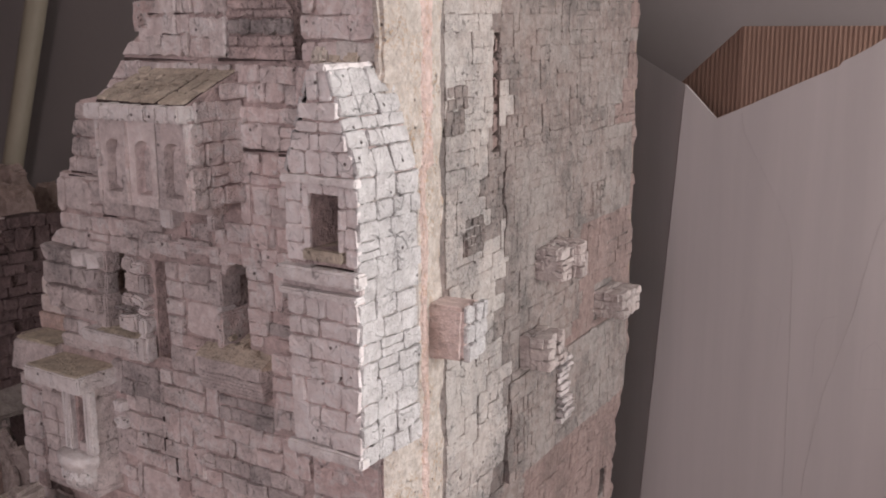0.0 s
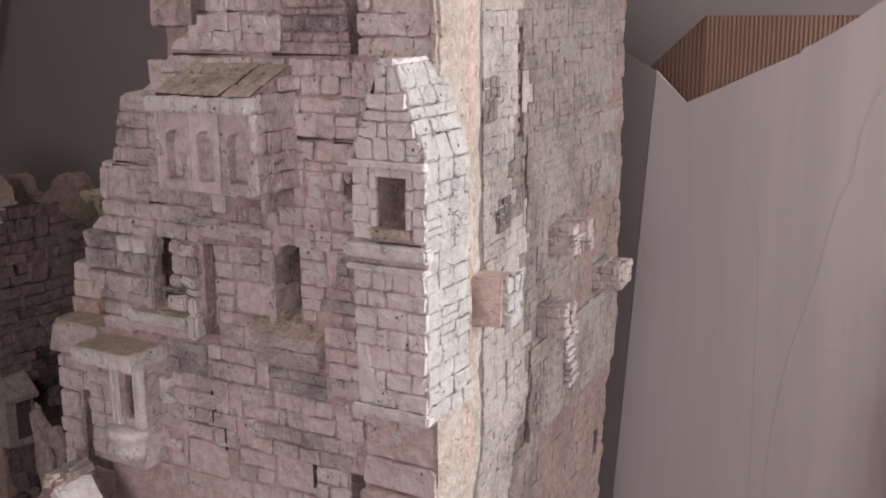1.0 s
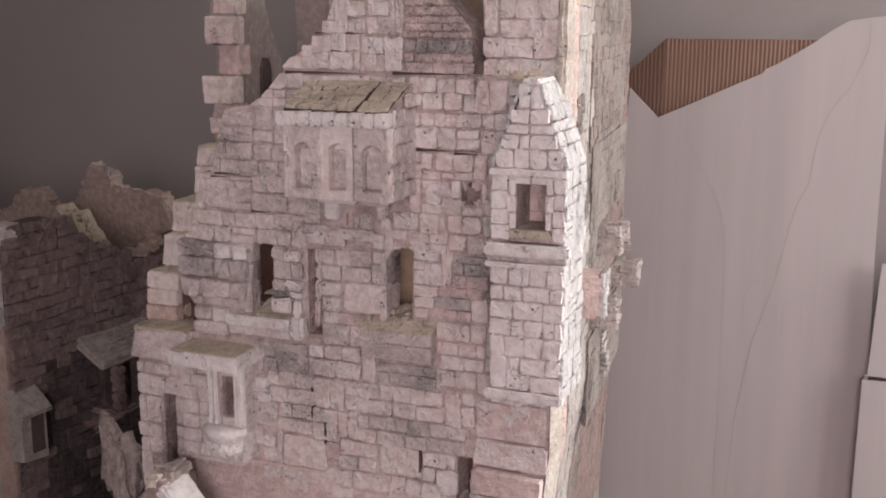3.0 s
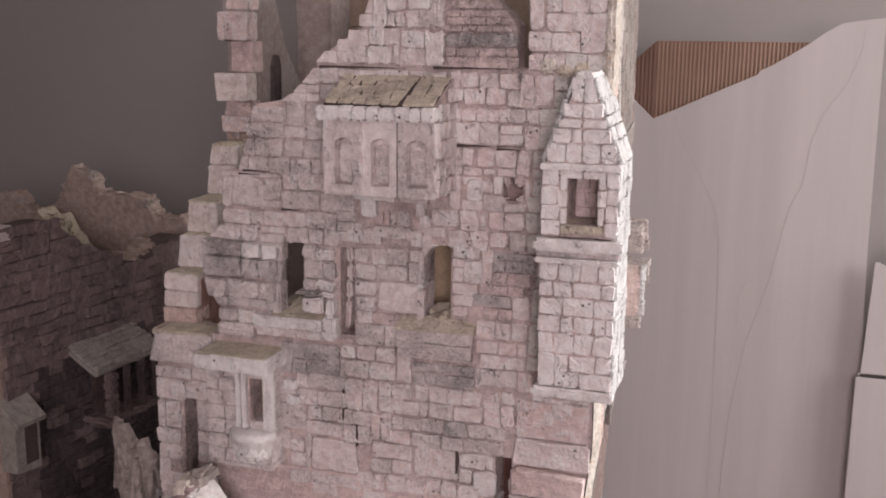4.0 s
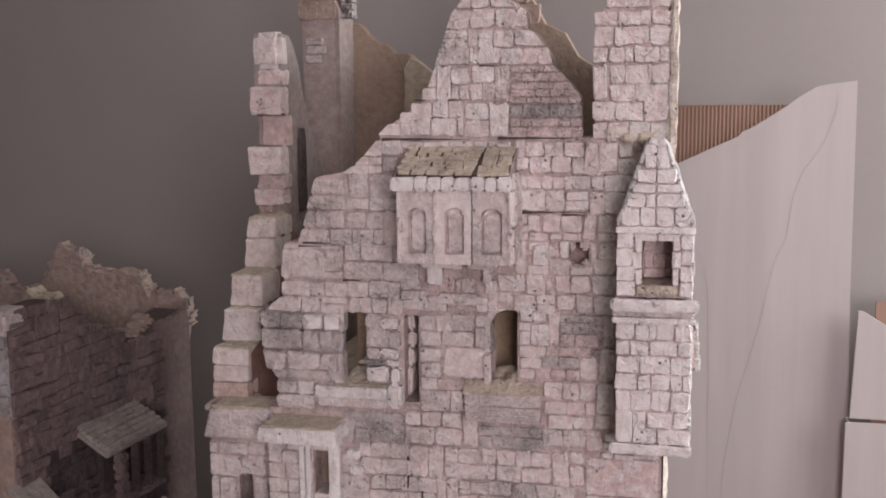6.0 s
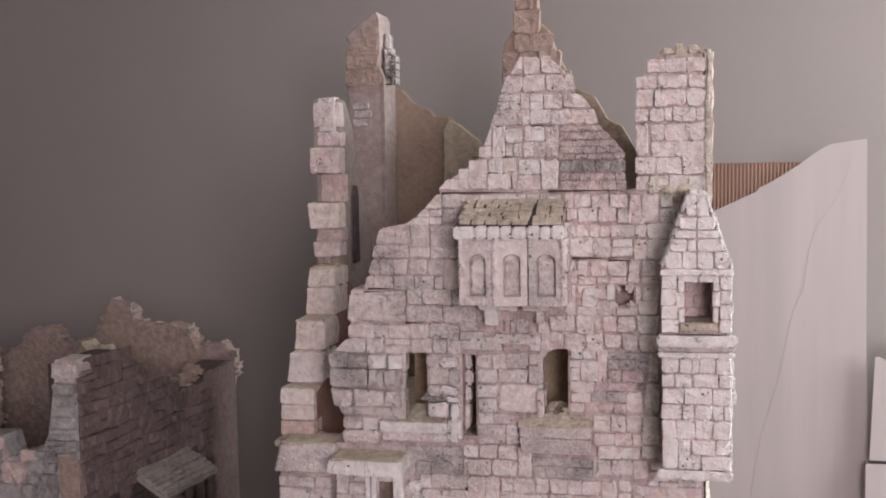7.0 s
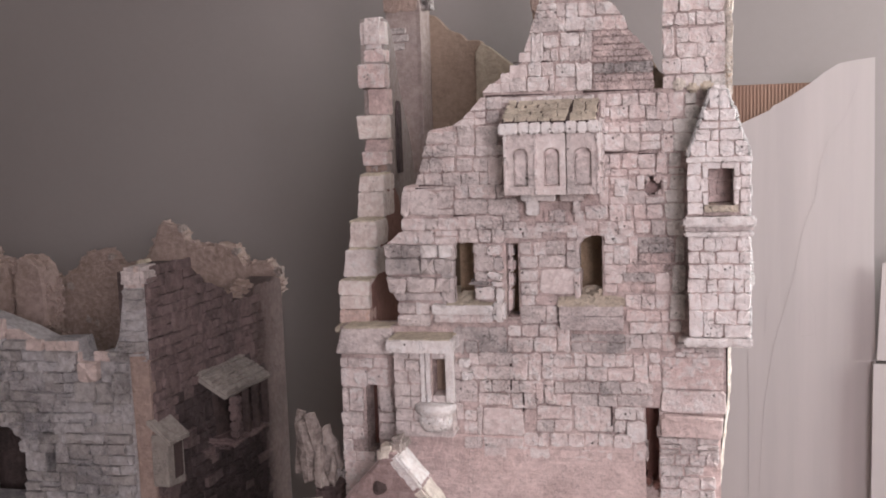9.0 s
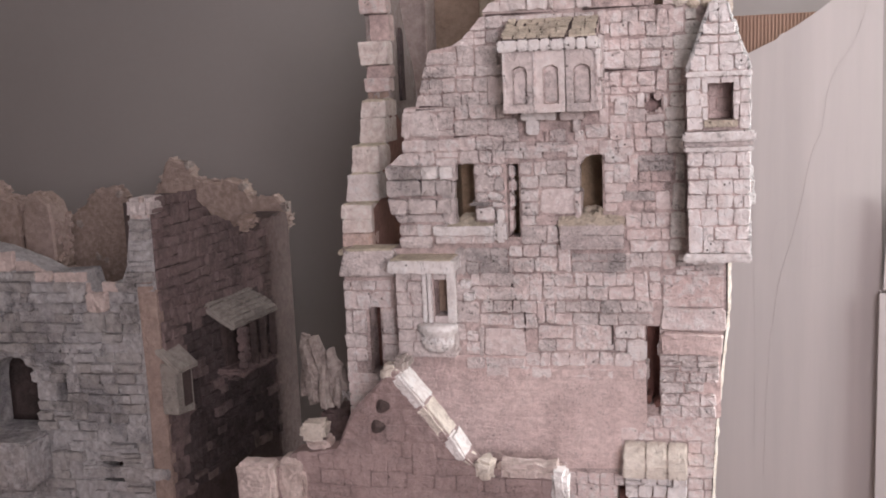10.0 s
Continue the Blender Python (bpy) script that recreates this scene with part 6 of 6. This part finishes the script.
part("corner_strip", prism([(-0.775, -0.4), (-0.7375, -0.4), (-0.7375, 0.28), (-0.75, 0.3), (-0.772, 0.29), (-0.768, 0.1)], -0.006, 0.012, 0.001, 0.002, 4), m_spire, ff, "rough pinkish unclad corner")
# post at the corner
block("corner_top", -0.779, -0.737, -0.009, 0.0525, 0.4, 0.432, m_greystone, ff, "", 281, 0.006, 0.0018)
# porch on the side wall
porch = place(part("porch", rough_box(0.175, 0.265, -0.012, 0.001, 0.095, 0.19, 0.002, 0.001, 0.02, 282), m_farcore, fs, "small porch with a plank roof"), pose(0, 0, 0))
up = Vector((0, 0.064, 0.036)).normalized()
pm = Matrix((Vector((1, 0, 0)), up.cross(Vector((1, 0, 0))), up)).transposed().to_4x4()
pm.translation = (-0.006, -0.062, 0.193)
pr = place(part("porch_roof", rough_box(0.135, 0.295, 0.0, 0.012, 0.0, 0.072, 0.003, 0.0015, 0.02, 283), m_bay, fs, "grey plank roof"), pm)
stones(lay([0.003 + 0.0112 * i for i in range(7)], lambda z: [(0.137, 0.293)], [], rng, 0.02, 0.06, 0, 0), m_bay, pose(0, 0, 0), pr, (0.001, 0.0045), 0.0026, "plank")
for u in (0.16, 0.2, 0.235, 0.27):
    block("post", u, u + 0.009, -0.06, -0.047, 0.105, 0.187, m_farcore, fs, "", int(u * 1000), 0.002, 0.002)
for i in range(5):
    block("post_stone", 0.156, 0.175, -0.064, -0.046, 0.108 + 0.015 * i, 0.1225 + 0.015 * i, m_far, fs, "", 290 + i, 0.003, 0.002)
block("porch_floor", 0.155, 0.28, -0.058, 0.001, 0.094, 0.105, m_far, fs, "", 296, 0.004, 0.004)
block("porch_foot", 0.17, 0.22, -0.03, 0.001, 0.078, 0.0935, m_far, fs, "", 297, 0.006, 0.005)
# bay at the corner
bay = part("bay", prism([(-0.012, 0.075), (0.038, 0.07), (0.038, 0.155), (-0.012, 0.16)], -0.03, 0.0, 0.002, 0.001, 4), m_bay, fs, "small grey bay with a sloped roof")
# dark sheet on the bay's face in place of a shaded opening
part("bay_opening", rough_box(0.006, 0.03, -0.0315, -0.0305, 0.085, 0.145, 0.0003, 0, 1), m_farcore, bay)
up = Vector((0, 0.04, 0.035)).normalized()
bmx = Matrix((Vector((1, 0, 0)), up.cross(Vector((1, 0, 0))), up)).transposed().to_4x4()
bmx.translation = (0, -0.042, 0.15)
place(part("bay_roof", rough_box(-0.018, 0.044, 0.0, 0.009, 0.0, 0.056, 0.003, 0.001, 0.02, 299), m_bay, bay, "pale stone slab roof"), bmx)
# ragged walls behind
pts = [(-1.5, -0.383), (-0.715, -0.383), (-0.706, 0.3), (-0.69, 0.364), (-0.712, 0.395), (-0.743, 0.394), (-0.763, 0.389), (-0.778, 0.422), (-0.818, 0.432), (-0.833, 0.425), (-0.893, 0.436), (-0.896, 0.464), (-0.938, 0.475), (-0.953, 0.466), (-0.963, 0.434), (-0.978, 0.404), (-1.018, 0.389), (-1.048, 0.388),
       (-1.056, 0.414), (-1.088, 0.422), (-1.123, 0.409), (-1.148, 0.379), (-1.188, 0.356), (-1.213, 0.371), (-1.223, 0.404), (-1.263, 0.406), (-1.278, 0.374), (-1.328, 0.394), (-1.348, 0.434), (-1.488, 0.424)]
place(part("house_back", prism(pts, 0.655, 0.69, 0.004, 0.005, 7), m_ragged, far, "raw pinkish ragged back wall"), FO @ pose(0, 0, -0.016))
lump_rng = random.Random(5)
for (xa, za), (xb, zb) in zip(pts[2:], pts[3:]):
    for q in range(max(1, int(math.hypot(xb - xa, zb - za) / 0.03))):
        f, w = lump_rng.random(), lump_rng.uniform(0.006, 0.011)
        x, z = xa + (xb - xa) * f, za + (zb - za) * f - 0.35 * w
        bm = rough_box(-w, w, -0.02, 0.02, -w * 0.8, w * 0.8, w * 0.7, 0.004, 0.006, lump_rng.randrange(900))
        place(part("plaster_lump", bm, m_ragged, far), FO @ pose(x, 0.672, z - 0.016, 0, lump_rng.uniform(-40, 40), 0))
for i, (x, z) in enumerate([(-0.908, 0.468), (-0.79, 0.42), (-1.07, 0.41), (-1.0, 0.385), (-1.165, 0.35), (-1.13, 0.28), (-1.11, 0.27), (-0.702, 0.38)]):
    block("dark_chip", x, x + 0.016, 0.6495, 0.67, z - 0.03, z - 0.012, m_wood, far, "", 300 + i, 0.004, 0.004).matrix_basis = FO.copy()
def torn_wall(name, pts, y0, y1, mat, label, seed):
    """A broken upright slab with lumps along its torn top."""
    ob = place(part(name, prism(pts, y0, y1, 0.004, 0.004, seed), mat, far, label), FO.copy())
    r = random.Random(seed)
    for (xa, za), (xb, zb) in zip(pts[1:], pts[2:]):
        for q in range(max(2, int(math.hypot(xb - xa, zb - za) / 0.009))):
            f, w = r.random(), r.uniform(0.006, 0.013)
            if za + (zb - za) * f < 0.2:
                continue
            bm = rough_box(-w, w, -w, w, -w * 0.8, w * 0.8, w * 0.5, 0.004, 0.006, r.randrange(900))
            place(part("plaster_lump", bm, mat, ob), pose(xa + (xb - xa) * f, y0 + (y1 - y0) * r.uniform(0.15, 0.85), za + (zb - za) * f - 0.5 * w, r.uniform(-30, 30), r.uniform(-30, 30), 0))
    return ob


torn_wall("house_cross_wall", [(-1.185, -0.4), (-1.115, -0.4), (-1.117, 0.34), (-1.124, 0.385), (-1.14, 0.4), (-1.155, 0.412), (-1.174, 0.406), (-1.186, 0.37)], 0.5, 0.56, m_ragged, "ragged cream-pink inner wall", 8)
torn_wall("house_cross_wall", [(-1.33, -0.4), (-1.2, -0.4), (-1.206, 0.35), (-1.214, 0.392), (-1.25, 0.405), (-1.3, 0.395), (-1.33, 0.37)], 0.52, 0.58, m_ragged, "ragged pinkish inner wall", 9)
torn_wall("inner_rubble", [(-1.0, -0.05), (-0.86, -0.05), (-0.868, 0.3), (-0.885, 0.34), (-0.9, 0.345), (-0.915, 0.382), (-0.935, 0.374), (-0.955, 0.393), (-0.975, 0.36), (-1.0, 0.3)], 0.57, 0.62, m_olive, "olive-brown torn board inside the house", 10)
for i, (u, z, w, h, y) in enumerate(((0.265, 0.305, 0.03, 0.03, 0.004), (0.295, 0.31, 0.028, 0.03, 0.002), (0.283, 0.325, 0.022, 0.02, 0.008), (0.32, 0.32, 0.03, 0.026, 0.004), (0.345, 0.335, 0.022, 0.022, 0.006))):
    block("rubble", u, u + w, y, y + 0.04, z, z + h, m_ragged, fs, "", 320 + i, 0.007, 0.003)
part("house_floor", rough_box(-1.4, -0.75, 0.26, 0.65, -0.06, -0.045, 0.001, 0, 1), m_farcore, far).matrix_basis = FO.copy()

# ---- cardboard boxes by the wall ----
carton = base("cardboard_box", 0.17, 0.95, FLOOR, "tall grey cardboard box with a torn open top", "cardboard box")
CO = Matrix.Translation((-0.17, -0.95, -FLOOR))
FRONTP = [(-0.083, FLOOR + 0.001), (0.5, FLOOR + 0.001), (0.475, 0.0), (0.464, 0.35), (0.46, 0.742), (0.425, 0.738), (0.395, 0.733), (0.37, 0.718), (0.345, 0.699), (0.31, 0.676), (0.285, 0.661), (0.272, 0.655), (0.266, 0.647), (0.22, 0.626), (0.182, 0.608), (0.14, 0.588), (0.096, 0.568), (0.046, 0.617), (-0.001, -0.038)]
bm = prism(FRONTP, 0.874, 0.879)
place(part("front_panel", bm, m_card, carton, "grey printed card with a torn edge"), CO)
# the left side turns back from a fold
bm = bmesh.new()
fold = [(0.0455, 0.617), (-0.0015, -0.038), (-0.0835, FLOOR + 0.001)]
va = [bm.verts.new((x, 0.8745, z)) for x, z in fold]
vb = [bm.verts.new((x - 0.2, 0.887, z + (0.105 if z > 0.5 else 0.0))) for x, z in fold]
for i in range(2):
    bm.faces.new((va[i], vb[i], vb[i + 1], va[i + 1]))
bmesh.ops.solidify(bm, geom=bm.faces[:], thickness=0.004)
place(part("side_panel", bm, m_card, carton, "grey card side behind a fold"), CO)
bm = bmesh.new()
P, AMP, cols = 0.0072, 0.0007, []
for i in range(int(0.60 / 0.001) + 1):
    x = -0.14 + 0.001 * i
    top = 0.701 if x > 0.083 else 0.701 - (0.083 - x) * 0.92
    y = 1.005 - AMP * math.cos(2 * math.pi * x / P)
    cols.append((bm.verts.new((x, y, 0.3)), bm.verts.new((x, y, top)), bm.verts.new((x, 1.009, top)), bm.verts.new((x, 1.009, FLOOR + 0.001))))
for a, b in zip(cols, cols[1:]):
    for k in range(3):
        bm.faces.new((a[k], b[k], b[k + 1], a[k + 1]))
bmesh.ops.recalc_face_normals(bm, faces=bm.faces[:])
place(part("back_panel", bm, m_cardin, carton, "brown ribbed inside of the card", True), CO)
place(part("side_panel", rough_box(0.452, 0.4565, 0.8795, 1.004, FLOOR + 0.001, 0.55, 0.0005, 0, 1), m_card, carton), CO)
place(part("bottom_panel", rough_box(-0.134, 0.453, 0.88, 1.003, FLOOR + 0.001, FLOOR + 0.006, 0.0005, 0, 1), m_cardin, carton), CO)


def pencil_line(pts, w):
    """A thin pencil line on the card's face."""
    cu = bpy.data.curves.new("pencil_line", "CURVE")
    cu.dimensions, cu.bevel_depth, cu.bevel_resolution = "3D", w, 1
    sp = cu.splines.new("POLY")
    sp.points.add(len(pts) - 1)
    for p, (x, z) in zip(sp.points, pts):
        p.co = (x, 0.8738, z, 1)
    cu.materials.append(m_scratch)
    ob = new("pencil_line", cu)
    ob.parent, ob.matrix_basis = carton, CO.copy()


pencil_line([(0.134, 0.579), (0.141, 0.548), (0.167, 0.502), (0.188, 0.464), (0.211, 0.418), (0.221, 0.370), (0.223, 0.306), (0.225, 0.225), (0.226, 0.134), (0.228, 0.042), (0.227, -0.2)], 0.00022)
pencil_line([(0.429, 0.727), (0.429, 0.691), (0.408, 0.632), (0.376, 0.586), (0.361, 0.541), (0.352, 0.464), (0.336, 0.432), (0.327, 0.393), (0.311, 0.304), (0.289, 0.222), (0.277, 0.180), (0.268, 0.121), (0.257, 0.045), (0.250, -0.1), (0.246, -0.25)], 0.00022)
pencil_line([(0.160, 0.326), (0.148, 0.252), (0.143, 0.229), (0.204, 0.223), (0.210, 0.289), (0.160, 0.325)], 0.00016)
pencil_line([(0.260, 0.203), (0.260, 0.260), (0.270, 0.290), (0.289, 0.295)], 0.00016)
pencil_line([(0.325, 0.197), (0.326, 0.249), (0.343, 0.267), (0.355, 0.252), (0.357, 0.199), (0.329, 0.193)], 0.00016)

carton2 = base("cardboard_box", 0.72, 0.93, FLOOR, "low grey cardboard box with a half-open flap", "cardboard box")
C2 = Matrix.Translation((-0.72, -0.93, -FLOOR))
place(part("front_panel", rough_box(0.4605, 1.0, 0.845, 0.85, FLOOR + 0.001, 0.146, 0.001, 0, 1), m_card, carton2), C2)
place(part("side_panel", rough_box(0.464, 0.4685, 0.8505, 1.05, FLOOR + 0.001, 0.146, 0.001, 0, 1), m_card, carton2), C2)
place(part("side_panel", rough_box(0.9955, 1.0, 0.8505, 1.05, FLOOR + 0.001, 0.146, 0.001, 0, 1), m_card, carton2), C2)
place(part("flap", prism([(0.468, 0.152), (1.0, 0.152), (1.0, 0.1525), (0.62, 0.26), (0.545, 0.307), (0.483, 0.345), (0.475, 0.345)], 0.85, 0.855, 0.0005), m_card, carton2, "raised grey flap"), C2)
place(part("back_panel", rough_box(0.53, 0.995, 1.0, 1.005, FLOOR + 0.001, 0.335, 0.001, 0, 1), m_cardin, carton2, "brown inside of the box"), C2)
